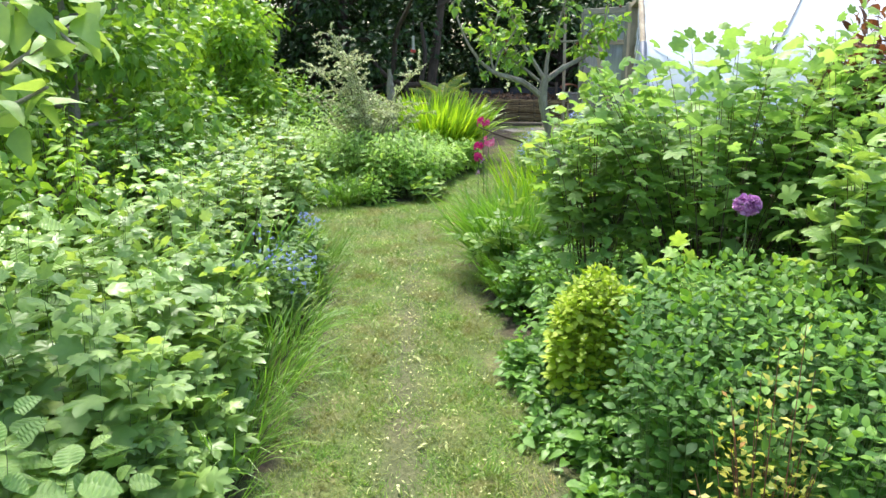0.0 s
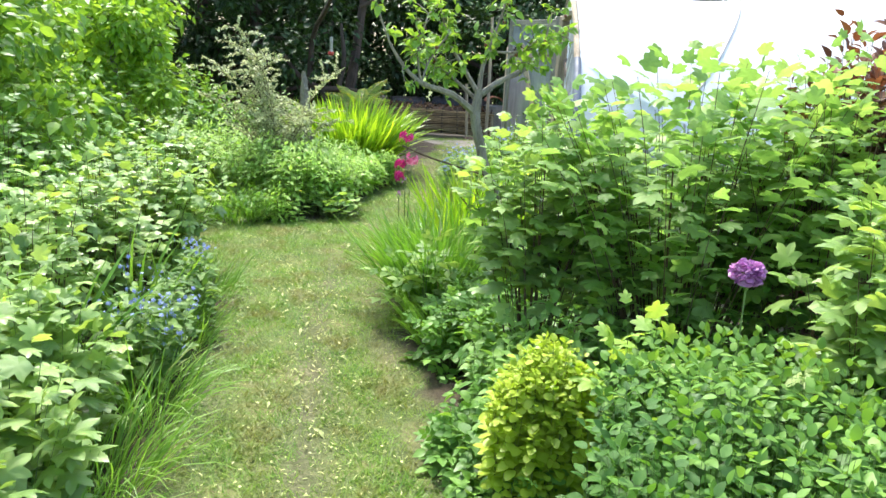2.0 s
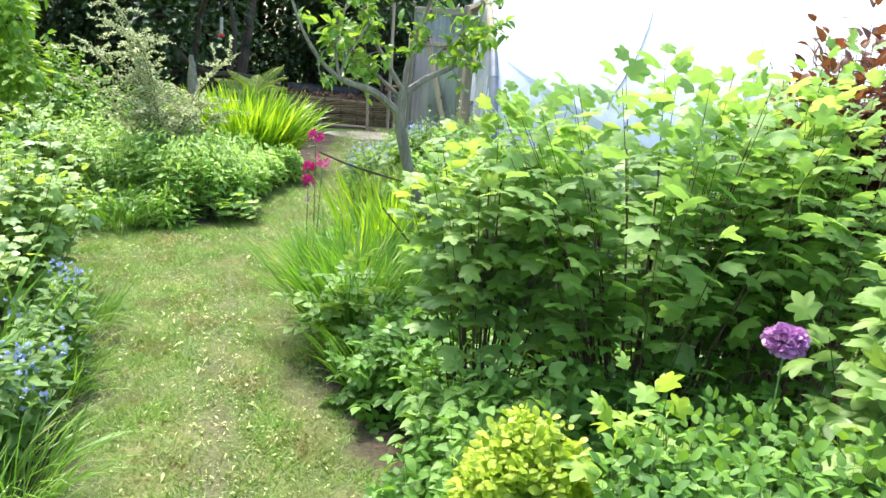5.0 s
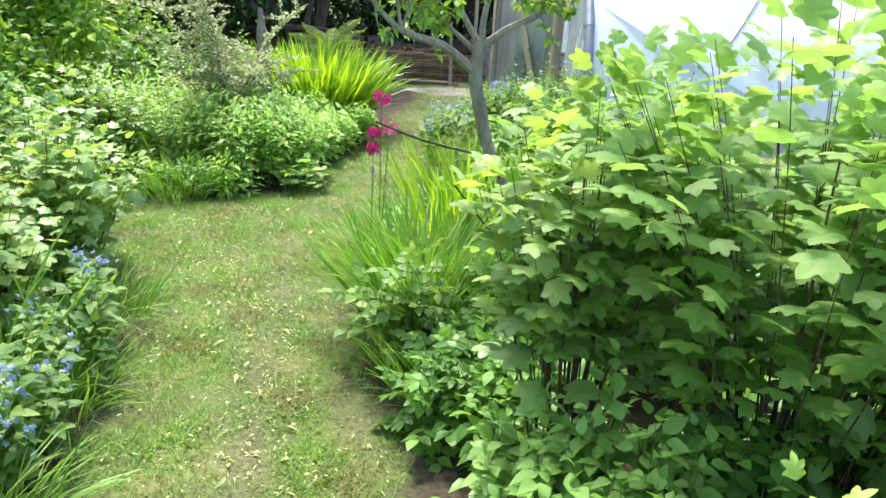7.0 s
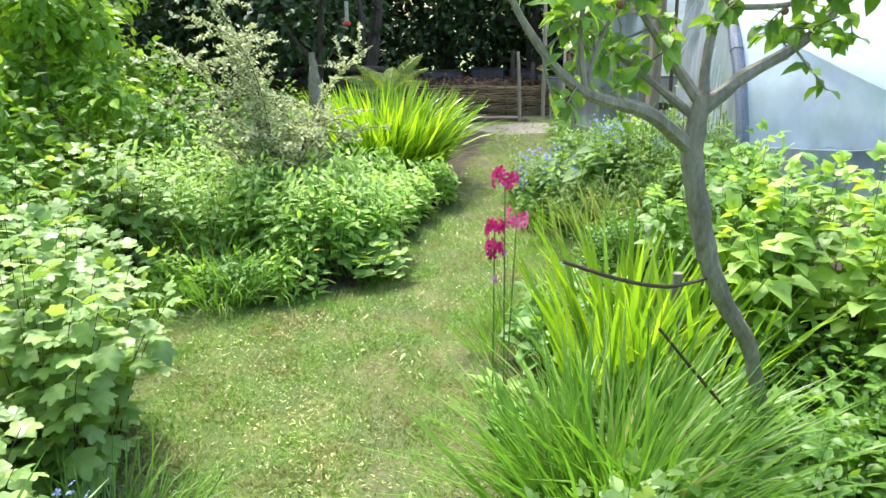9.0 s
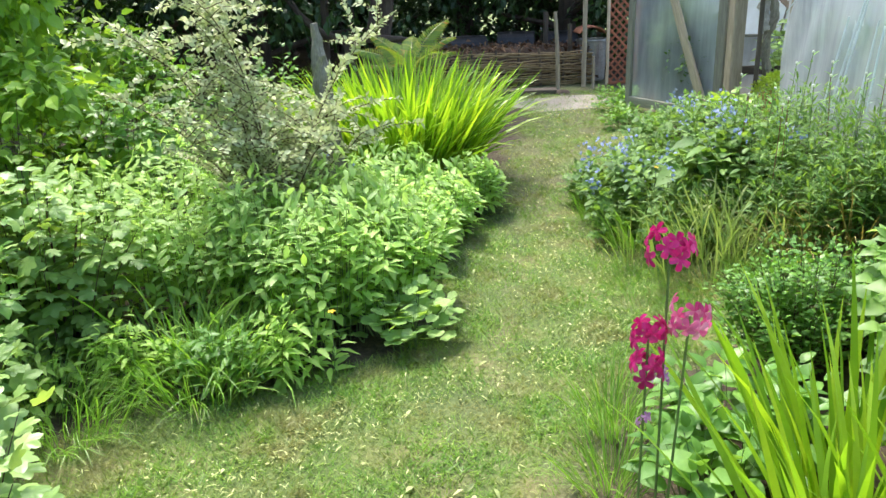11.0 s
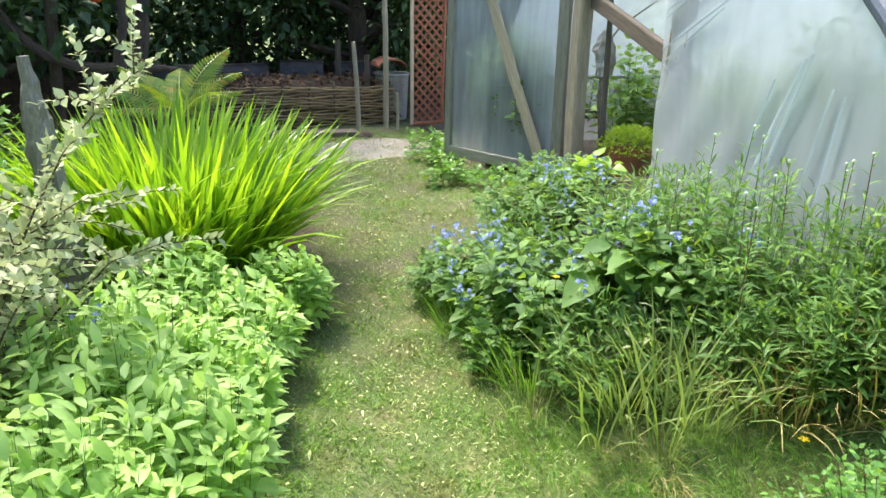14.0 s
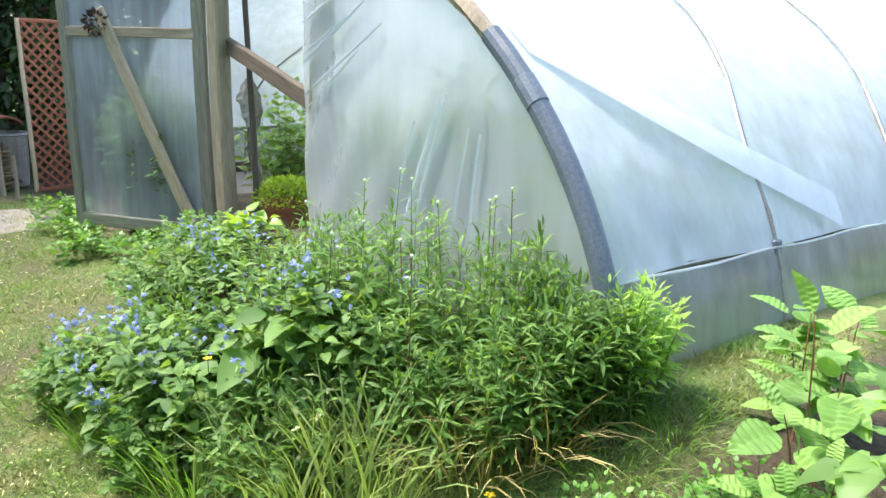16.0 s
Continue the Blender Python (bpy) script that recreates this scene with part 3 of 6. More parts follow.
def bush(name, label, category, at, seed, shoots, spread, tall, template, leaf, size, per, stem=None, root=0.4, start=0.15,
         rise=25, stalk=0.02, thick=0.004, opposite=False, mains=0, singles=0, dome=0.5, taper=0.45, lean=(0, 0), group="", sag=0.0,
         toward=None, bowed=0.0, vary=0.78, hang=0.0, tips=None, tip_from=.86, crowd=1.0):
    """A leafy plant: shoots from a rooted base to a domed outline, with leaves set round each of them."""
    rng = np.random.default_rng(seed)
    x, y = at
    base = np.array([x, y, float(height(x, y)) - 0.02])
    ob = thing(name, label, category, base, group)
    a, r = rng.uniform(0, 2 * np.pi, shoots), np.sqrt(rng.uniform(0, 1, shoots))
    tip = np.stack([r * np.cos(a) * spread[0] + lean[0], r * np.sin(a) * spread[1] + lean[1],
                    tall * (1 - dome * r ** 2.2) * rng.uniform(vary, 1.08, shoots)], 1)
    foot = np.stack([tip[:, 0] * root, tip[:, 1] * root, np.zeros(shoots)], 1) + rng.normal(0, .015, (shoots, 3)) * (1, 1, 0)
    ctl = foot * (.55, .55, 0) + tip * (.45, .45, 0) + np.stack([bowed * np.cos(a), bowed * np.sin(a), tip[:, 2] * (.66 + sag)], 1)

    def on(i, s):
        s = s[..., None]
        return (1 - s) ** 2 * foot[i] + 2 * s * (1 - s) * ctl[i] + s * s * tip[i]
    stems = []
    for i in range(shoots):
        q = on(np.full(6, i), np.linspace(0, .74 if i < mains else .97, 6))
        thickness = thick * (2.0 if i < mains else 1) * np.linspace(1, .3, 6)
        if i < mains:
            part("stem", tube(q, thickness, 6), stem, ob)
        elif stem:
            stems.append(tube(q, thickness, 3, False))
    if stems:
        part("stem_mass", join(stems), stem, ob)["kind"] = "stuff"
    i = np.repeat(np.arange(shoots), per)
    k = np.tile(np.arange(per), shoots)
    s = start + (1 - start) * (((k // 2) / max(1, (per - 1) // 2)) if opposite else k / max(1, per - 1))
    s = np.clip(s ** crowd + rng.normal(0, .02, len(s)), 0.02, 1)
    p = on(i, s)
    tang = unit(on(i, np.clip(s + .02, 0, 1.02)) - on(i, s - .02))
    az = (a[i] + np.where(k % 2, np.pi, 0) + (k // 2) * (np.pi / 2) if opposite else a[i] + k * 2.4) + rng.normal(0, .25, len(s))
    out = np.stack([np.cos(az), np.sin(az), np.zeros(len(s))], 1)
    el = np.radians(rise + 45 * np.clip((s - .85) / .15, 0, 1) + rng.normal(0, 16, len(s)))
    along = unit(out * np.cos(el)[:, None] + tang * np.sin(el)[:, None])
    face = unit(UP + hang * out * rng.uniform(.3, 1.4, (len(s), 1)) + rng.normal(0, .24, (len(s), 3)))
    sz = size * (1 - taper * np.clip((s - .5) / .5, 0, 1) ** 2) * rng.uniform(.65, 1.2, len(s))
    p = p + out * (stalk * rng.uniform(.5, 1.3, len(s)))[:, None]
    if singles:
        w = np.array(toward if toward is not None else (-x, 0, 0.6 * abs(x)))
        order = np.argsort(-(p @ unit(w)))
        one, rest = order[:singles], order[singles:]
        single_leaves(template, leaf, p[one], along[one], face[one], sz[one], ob)
    else:
        rest = np.arange(len(p))
    if tips:
        young = rest[s[rest] > tip_from]
        rest = rest[s[rest] <= tip_from]
        v, f = spread_leaves(template, p[young], along[young], face[young], sz[young])
        part("young_foliage", tri_mesh("young_foliage", v, f, template is not RIBBED), tips, ob)["kind"] = "stuff"
    v, f = spread_leaves(template, p[rest], along[rest], face[rest], sz[rest])
    part("foliage", tri_mesh("foliage", v, f, template is not RIBBED), leaf, ob)["kind"] = "stuff"
    return ob, tip, rng


def clump(name, label, category, at, seed, blades, radius, tall, templates, leaf, splay=0.6, singles=0, group="", width=1.0, low=0.55):
    """A tuft of long blades from a crown."""
    rng = np.random.default_rng(seed)
    x, y = at
    ob = thing(name, label, category, (x, y, float(height(x, y)) - .01), group)
    a, r = rng.uniform(0, 2 * np.pi, blades), np.sqrt(rng.uniform(0, 1, blades))
    out = np.stack([np.cos(a), np.sin(a), 0 * a], 1)
    pos = out * (r * radius)[:, None]
    tilt = np.radians(8) + splay * r * rng.uniform(.5, 1.2, blades) + rng.normal(0, .08, blades)
    along = out * np.sin(tilt)[:, None] + UP * np.cos(tilt)[:, None] + rng.normal(0, .06, (blades, 3))
    face = -out * np.cos(tilt)[:, None] + UP * np.sin(tilt)[:, None] + rng.normal(0, .6, (blades, 3))
    size = tall * rng.uniform(low, 1.1, blades)
    kind = rng.integers(0, len(templates), blades)
    joined = []
    for q, tp in enumerate(templates):
        sel = np.where(kind == q)[0]
        few = sel[:singles // len(templates)]
        if len(few):
            single_leaves(tp, leaf, pos[few], along[few], face[few], size[few], ob, "blade")
        rest = sel[len(few):]
        joined.append(spread_leaves(tp, pos[rest], along[rest], face[rest], size[rest], width))
    part("blade_mass", join(joined), leaf, ob)["kind"] = "stuff"
    return ob


def flower_head(template, material, n, size, rng, radius, ball=1.0):
    """Florets round a head: petals pointing out over a ball or a dome."""
    d = unit(rng.normal(size=(n, 3)) + (0, 0, 1 - ball))
    return spread_leaves(template, d * radius, d + rng.normal(0, .3, (n, 3)), rng.normal(size=(n, 3)), size * rng.uniform(.7, 1.2, n))

# ---- polytunnel ----
TUN_O = np.array([2.60, 10.47, 0.0])          # middle of the near end, on plan
TUN_D = np.array([0.19, 0.982, 0.0])          # along the end wall
TUN_A = np.array([0.982, -0.19, 0.0])         # along the tunnel
TUN_D, TUN_A = TUN_D / np.linalg.norm(TUN_D), TUN_A / np.linalg.norm(TUN_A)
HALF, RISE, SILL, LONG = 2.86, 1.92, 0.36, 12.0
HEM = 0.247                                   # angle up the hoop at which the side sheet meets the skirt


def tun(u, a, z):
    return TUN_O + TUN_D * u + TUN_A * a + UP * z


def roof(sine):
    """Height of the sheet where the hoop's angle has this sine: an ellipse with a fuller crown."""
    return SILL + RISE * sine + .17 * (max(0.0, sine - .78) / .22) ** 2


def arch(th):
    return -HALF * math.cos(th), roof(math.sin(th))


def grid_faces(n, m):
    i, j = np.meshgrid(np.arange(n - 1), np.arange(m - 1), indexing="ij")
    k = (i * m + j).ravel()
    return np.concatenate([np.stack([k, k + m, k + m + 1], 1), np.stack([k, k + m + 1, k + 1], 1)])


def build_tunnel():
    rng = np.random.default_rng(5)
    ob = thing("polytunnel", "polytunnel of milky old polythene over steel hoops with timber door frame", "polytunnel", (0, 0, 0))
    # long sheet, drawn in slightly between the hoops
    na, nt = 97, 49
    v = []
    for ia in range(na):
        al = LONG * ia / (na - 1)
        for it in range(nt):
            th = HEM + (math.pi - 2 * HEM) * it / (nt - 1)
            u, z = arch(th)
            pull = 1 - 0.012 * math.sin(math.pi * al / 1.05) ** 2
            wr = 0.006 * noise.noise((al * 3, th * 6, 1.0))
            v.append(tun(u * pull + wr, al, (z - SILL) * pull + SILL + wr))
    part("side_sheet", tri_mesh("side_sheet", np.array(v), grid_faces(na, nt), True), POLY, ob, "milky polythene roof and sides")
    # clearer skirt below the hem on both sides, and the folded hem itself
    for side in (0, 1):
        v = []
        for ia in range(na):
            al = LONG * ia / (na - 1)
            for it in range(8):
                th = -.12 + (HEM + .12) * it / 7
                u, z = arch(max(th, 0))
                z = SILL - .22 * (-th / .12) if th < 0 else z
                wr = 0.008 * noise.noise((al * 4, th * 9, 7.0 + side))
                v.append(tun((u + wr) * (1 if side == 0 else -1), al, z))
        part("skirt_sheet", tri_mesh("skirt_sheet", np.array(v), grid_faces(na, 8), True), POLY_SKIRT, ob, "clearer polythene skirt below the hem")
        hem = []
        for ia in range(61):
            u, z = arch(HEM)
            hem.append(tun((u * 1.003) * (1 if side == 0 else -1), LONG * ia / 60, z + .006 * math.sin(ia * 1.7)))
        part("sheet_hem", tube(hem, .005, 6), POLY_FOLD, ob, "folded pale hem of the side sheet")
    # end wall sheets either side of the doorway, tucked round the jambs
    for u0, u1 in ((-HALF, -0.605), (0.72, HALF)):
        nu, nz = 29, 25
        v = []
        for iu in range(nu):
            u = u0 + (u1 - u0) * iu / (nu - 1)
            top = roof(math.sqrt(max(0.0, 1 - (u / HALF) ** 2)))
            for iz in range(nz):
                z = SILL - .3 + (top - SILL + .3) * iz / (nz - 1)
                w = 0.012 * math.sin(9 * (z * 1.3 + (u + 0.6) * 1.7)) * math.exp(-abs(u + 0.9)) + 0.01 * noise.noise((u * 3, z * 3, 4.0))
                v.append(tun(u, w, z))
        part("end_sheet", tri_mesh("end_sheet", np.array(v), grid_faces(nu, nz), True), POLY_END, ob, "creased milky polythene end wall")
    # hoops
    for k in range(10):
        al = 1.02 + 1.25 * (k - 1) if k else 0.0
        tip_over = .8 if k else 0.0               # the later hoops have been pulled along the tunnel at the top
        pts = [tun(*(lambda q: (q[0] * (1 if k else .992), al + tip_over * max(0, q[1] - 1.22), q[1] - (0 if k else .012)))(arch(math.pi * i / 30))) for i in range(31)]
        part("hoop", tube(pts, .016 if k == 0 else .011, 8), STEEL, ob)
        if k in (1, 2, 3):
            stretch(part("hoop_foot", beam_bm(.6, .05, .05, rng), PIPE, ob, "dark tube foot of the hoop"), tun(-HALF * .975, al, SILL - .1), tun(-HALF * .965, al, SILL + .5))
    # the first hoop's padded foot on the path side, and its joint
    pts = [tun(*(lambda q: (q[0] * 1.006, -0.02, q[1]))(arch(th))) for th in np.linspace(0.05, 0.72, 14)]
    foam = part("hoop_sleeve", tube(pts, .04, 12), PIPE, ob, "blue-grey foam pipe sleeve")
    part("sleeve_joint", tube(pts[10:12], .043, 12), PIPE, foam)
    pts = [tun(*(lambda q: (q[0] * 1.004, -0.02, q[1]))(arch(th))) for th in np.linspace(0.72, 1.25, 10)]
    part("hoop_batten", knobbly(pts, .034, 6, rng, .12, 2), TIMBER, ob, "weathered wooden batten round the hoop")
    for u in (-HALF * .965, HALF * .965):
        rail = beam_bm(LONG - .1, .016, .03, rng)
        stretch(part("side_rail", rail, TIMBER_GREEN, ob), tun(u * .988, .05, SILL + .47), tun(u * .988, LONG, SILL + .47))
        stretch(part("ground_board", beam_bm(LONG - .1, .025, .1, rng), TIMBER_DARK, ob), tun(u * 1.02, .05, SILL + .08), tun(u * 1.02, LONG, SILL + .08))
    # door posts
    for u, w, deep in ((-.67, .1, .075), (.64, .12, 0)):
        stretch(part("door_post", beam_bm(2.2, w, .1, rng, .012, .012), TIMBER, ob), tun(u, deep, 0), tun(u, deep, 2.2), 12)
    stretch(part("door_head", beam_bm(1.4, .1, .06, rng), TIMBER, ob), tun(-.7, 0, 2.16), tun(.7, 0, 2.16))
    # the brace's dark colour holds the shadow it stands in
    stretch(part("brace", beam_bm(1.5, .05, .1, rng), TIMBER_DARK, ob, "diagonal timber brace, coloured dark for the doorway shadow"), tun(.7, .06, 1.6), tun(-.68, .06, 1.27))
    # creases in the end sheet, fanning from the jamb, whitened for their light streaks
    for (u0, z0), (u1, z1), w in (((-1.86, 1.38), (-1.54, .68), .02), ((-1.68, 1.28), (-1.46, .7), .014), ((-1.9, 1.4), (-1.64, .72), .016), ((-2.05, 1.28), (-1.94, .78), .012), ((-2.12, 1.26), (-2.06, .82), .01),
                                  ((-.64, 1.33), (-1.41, 1.68), .012), ((-.64, 1.5), (-1.26, 1.78), .015), ((-.64, 1.54), (-1.11, 1.72), .01), ((-.64, 1.7), (-1.0, 1.82), .014), ((-.64, 1.25), (-1.2, 1.56), .008)):
        v = []
        for i in range(9):
            q = i / 8
            wid = .75 * w * math.sin(math.pi * (.08 + .84 * q)) ** .6
            c = (u0 + (u1 - u0) * q + .005 * math.sin(q * 4), z0 + (z1 - z0) * q)
            n = math.hypot(u1 - u0, z1 - z0)
            pu, pz = -(z1 - z0) / n * wid, (u1 - u0) / n * wid
            v += [tun(c[0] - pu, -.016, c[1] - pz), tun(c[0], -.024, c[1]), tun(c[0] + pu, -.016, c[1] + pz)]
        part("sheet_crease", tri_mesh("sheet_crease", np.array(v), grid_faces(9, 3), True), POLY_PALE, ob, "folded crease in the polythene with its light streak coloured in")
    # strip added over the side sheet to draw its pale slanting band
    v = []
    for i in range(25):
        for j in (-.07, 0, .07):
            al = .1 + 1.45 * i / 24
            z = 1.7 - .62 * al + .08 * al * al + j
            th = math.asin(min(1, (z - SILL) / RISE))
            v.append(tun(-HALF * math.cos(th) * 1.006, al, z))
    part("repair_tape", tri_mesh("repair_tape", np.array(v), grid_faces(25, 3), True), POLY_PALE, ob, "added milky strip for the pale band across the side sheet")
    # far end: closed sheet
    nu, nz = 29, 11
    v = []
    for iu in range(nu):
        u = -HALF + 2 * HALF * iu / (nu - 1)
        top = roof(math.sqrt(max(0.0, 1 - (u / HALF) ** 2)))
        for iz in range(nz):
            v.append(tun(u, LONG, SILL - .1 + (top - SILL + .1) * iz / (nz - 1)))
    part("far_sheet", tri_mesh("far_sheet", np.array(v), grid_faces(nu, nz), True), POLY, ob)
    return ob


def build_door():
    """The open leaf, folded back against the end wall."""
    rng = np.random.default_rng(8)
    hinge, outer = np.array([2.70, 11.22, 0]), np.array([2.22, 12.40, 0])
    d = (outer - hinge) / np.linalg.norm(outer - hinge)
    W, lo, hi = float(np.linalg.norm(outer - hinge)), .28, 2.16
    ob = thing("tunnel_door", "open timber-framed polythene door with a diagonal brace", "door", (hinge[0], hinge[1], 0))
    nrm = np.array([-d[1], d[0], 0])

    def at(s, z, o=0.0):
        return d * s + nrm * o + UP * z
    stretch(part("hinge_stile", beam_bm(hi - lo + .1, .1, .04, rng), TIMBER_GREEN, ob), at(.05, lo - .06), at(.05, hi), 22 + 90)
    stretch(part("outer_stile", beam_bm(hi - lo, .07, .04, rng), TIMBER_GREEN, ob), at(W - .04, lo), at(W - .04, hi), 22 + 90)
    stretch(part("bottom_rail", beam_bm(W - .1, .04, .09, rng), TIMBER_GREEN, ob), at(.08, lo + .02), at(W - .06, lo + .02))
    stretch(part("middle_rail", beam_bm(W - .1, .035, .07, rng), TIMBER, ob), at(.08, 1.66), at(W - .06, 1.66))
    stretch(part("top_rail", beam_bm(W - .1, .04, .09, rng), TIMBER_GREEN, ob), at(.08, hi - .04), at(W - .06, hi - .04))
    stretch(part("diagonal_brace", beam_bm(1.72, .03, .09, rng), TIMBER_PALE, ob, "pale sawn timber brace"), at(.12, lo - .02, .04), at(.86, lo + 1.52, .04))
    v = []
    for i in range(13):
        for j in range(17):
            s, z = .05 + (W - .1) * i / 12, lo + (hi - lo) * j / 16
            v.append(at(s, z, -.024 + .006 * noise.noise((s * 4, z * 4, 9))))
    part("door_sheet", tri_mesh("door_sheet", np.array(v), grid_faces(13, 17), True), POLY_CLEAR, ob, "milky polythene door panel")
    # a cluster of dark cones hung at the head of the brace
    cone = thing("cone_bundle", "dark bundle of fir cones hung on the tunnel door", "decoration", tuple(hinge + at(.86, 1.72, .07)))
    q = [flower_head(SMALL, LEAF_DARK, 130, .045, rng, .06)]
    part("cone_mass", join(q), BARK_DARK, cone)["kind"] = "stuff"
    return ob


build_tunnel()
build_door()


def build_pot():
    x, y = tun(.4, .35, 0)[:2]
    z = float(height(x, y))
    ob = thing("plant_pot", "terracotta pot with a clipped bright green herb", "pot", (x, y, z))
    prof = [(.1, 0), (.13, .02), (.155, .13), (.165, .17), (.178, .17), (.178, .21), (.16, .21), (.15, .16)]
    n = 24
    v = [(r * math.cos(2 * math.pi * k / n), r * math.sin(2 * math.pi * k / n), h) for r, h in prof for k in range(n)]
    f = []
    for i in range(len(prof) - 1):
        for k in range(n):
            a, b = i * n + k, i * n + (k + 1) % n
            f += [(a, b, b + n), (a, b + n, a + n)]
    part("pot", (np.array(v), np.array(f)), TERRACOTTA, ob)
    rng = np.random.default_rng(3)
    d = unit(rng.normal(size=(1500, 3)) + (0, 0, .5))
    d[:, 2] = np.abs(d[:, 2])
    p = d * (.23, .23, .17) * rng.uniform(.8, 1.05, (1500, 1)) + (0, 0, .2)
    part("herb", spread_leaves(SMALL, p, d + rng.normal(0, .5, (1500, 3)), UP + rng.normal(0, .4, (1500, 3)), rng.uniform(.02, .04, 1500)), LEAF_GOLD, ob)


build_pot()
bush("laurel", "dark rounded shrub standing behind the tunnel door", "shrub", (2.72, 12.1), 330, 200, (.34, .72), 1.28, OVATE_FLAT, LEAF_LAUREL, .07, 26, STEM_BROWN, root=.4, start=.08, rise=0, hang=.5, thick=.004, dome=.4)


def build_inside():
    rng = np.random.default_rng(12)
    p0 = tun(.46, .15, 0)
    pole = thing("leaning_pole", "brown wooden pole leaning in the tunnel doorway", "pole", (p0[0], p0[1], float(height(p0[0], p0[1]))))
    part("shaft", knobbly([(0, 0, 0), (.01, .04, .9), (.02, .1, 1.85)], [.022, .02, .018], 8, rng, .04), TIMBER_DARK, pole)
    s0 = tun(1.05, .4, 0)
    root = thing("driftwood", "bleached twisted driftwood standing inside the tunnel", "driftwood", (s0[0], s0[1], float(height(s0[0], s0[1])) - .02))
    part("trunk", knobbly([(0, 0, 0), (.03, .02, .4), (-.03, .03, .75), (.03, 0, 1.0), (-.02, .02, 1.22)], [.05, .042, .035, .042, .015], 10, rng, .22), BARK, root)
    part("bleached_top", knobbly([(-.05, 0, .85), (-.06, .05, 1.05), (-.03, .03, 1.2)], [.03, .05, .02], 8, rng, .25), DRIFT, root)
    spots = [(-.25, 1.3, 1.0, .35), (.5, 1.2, .9, .35), (1.3, 1.5, 1.0, .5), (.5, 2.2, .7, .5), (-.6, 2.5, .65, .55), (-1.6, 1.3, .5, .5), (-1.9, 2.6, .6, .6), (1.9, 2.4, 1.1, .6),
             (.9, 3.6, .8, .7), (-1.3, 4.0, .8, .7), (-2.0, 4.6, .7, .5), (1.6, .9, 1.15, .5), (-2.2, .9, .55, .35), (-2.1, 1.9, .7, .4)]
    for k, (u, al, h, r) in enumerate(spots):
        q = tun(u, al, 0)
        bush("tunnel_plant", "leafy green plant growing in the tunnel bed", "plant", (q[0], q[1]), 300 + k, 44, (r, r), h * 1.1,
             (OVATE, LANCE, HEART)[k % 3], (LEAF_NETTLE, LEAF_MINT, LEAF_BROAD)[k % 3], (.1, .1, .12)[k % 3], 14, STEM_GREEN, group="plants in the tunnel")


build_inside()

# ---- far end: compost corner ----
def build_wattle():
    rng = np.random.default_rng(21)
    ob = thing("wattle_fence", "low woven willow hurdle fence round a compost heap", "fence", (1.5, 14.5, .16))
    xs = np.linspace(-1.5, .86, 9)
    for x in xs:
        part("stake", knobbly([(x, 0, -.05), (x + rng.normal(0, .01), 0, .3), (x + rng.normal(0, .02), 0, .5)], [.017, .017, .015], 7, rng, .08), TIMBER_DARK, ob)
    for k in range(17):
        z, ph = .03 + .026 * k, k % 2
        pts = []
        for i in range(49):
            x = -1.56 + 2.5 * i / 48
            w = .03 * math.cos(math.pi * (x + 1.5) / .295 + math.pi * ph)
            pts.append((x, w, z + .012 * math.sin(x * 3 + k) + rng.normal(0, .003)))
        part("rod", tube(pts, rng.uniform(.009, .014), 5), WITHY, ob)
    heap = thing("compost_heap", "brown leaf compost heaped behind the wattle fence", "compost", (1.45, 15.05, .15))
    n = 40
    gx, gy = np.meshgrid(np.linspace(-1.3, 1.1, n), np.linspace(-.5, .6, n), indexing="ij")
    h = .5 * np.clip(1 - (gx / 1.35) ** 4, 0, 1) * np.clip(1 - ((gy - .05) / .62) ** 4, 0, 1) + np.array([[.05 * noise.noise((a * 6, b * 6, 0)) for b in gy[0]] for a in gx[:, 0]])
    part("mound", tri_mesh("mound", np.stack([gx, gy, h], -1).reshape(-1, 3), grid_faces(n, n), True), MUD, heap)
    p = np.stack([rng.uniform(-1.1, .9, 500), rng.uniform(-.42, .4, 500), np.full(500, .5)], 1) + rng.normal(0, .02, (500, 3))
    part("dead_leaves", spread_leaves(OVATE, p, rng.normal(size=(500, 3)) * (1, 1, .4), UP + rng.normal(0, .5, (500, 3)), rng.uniform(.04, .09, 500)), DEAD_LEAF, heap)["kind"] = "stuff"


build_wattle()


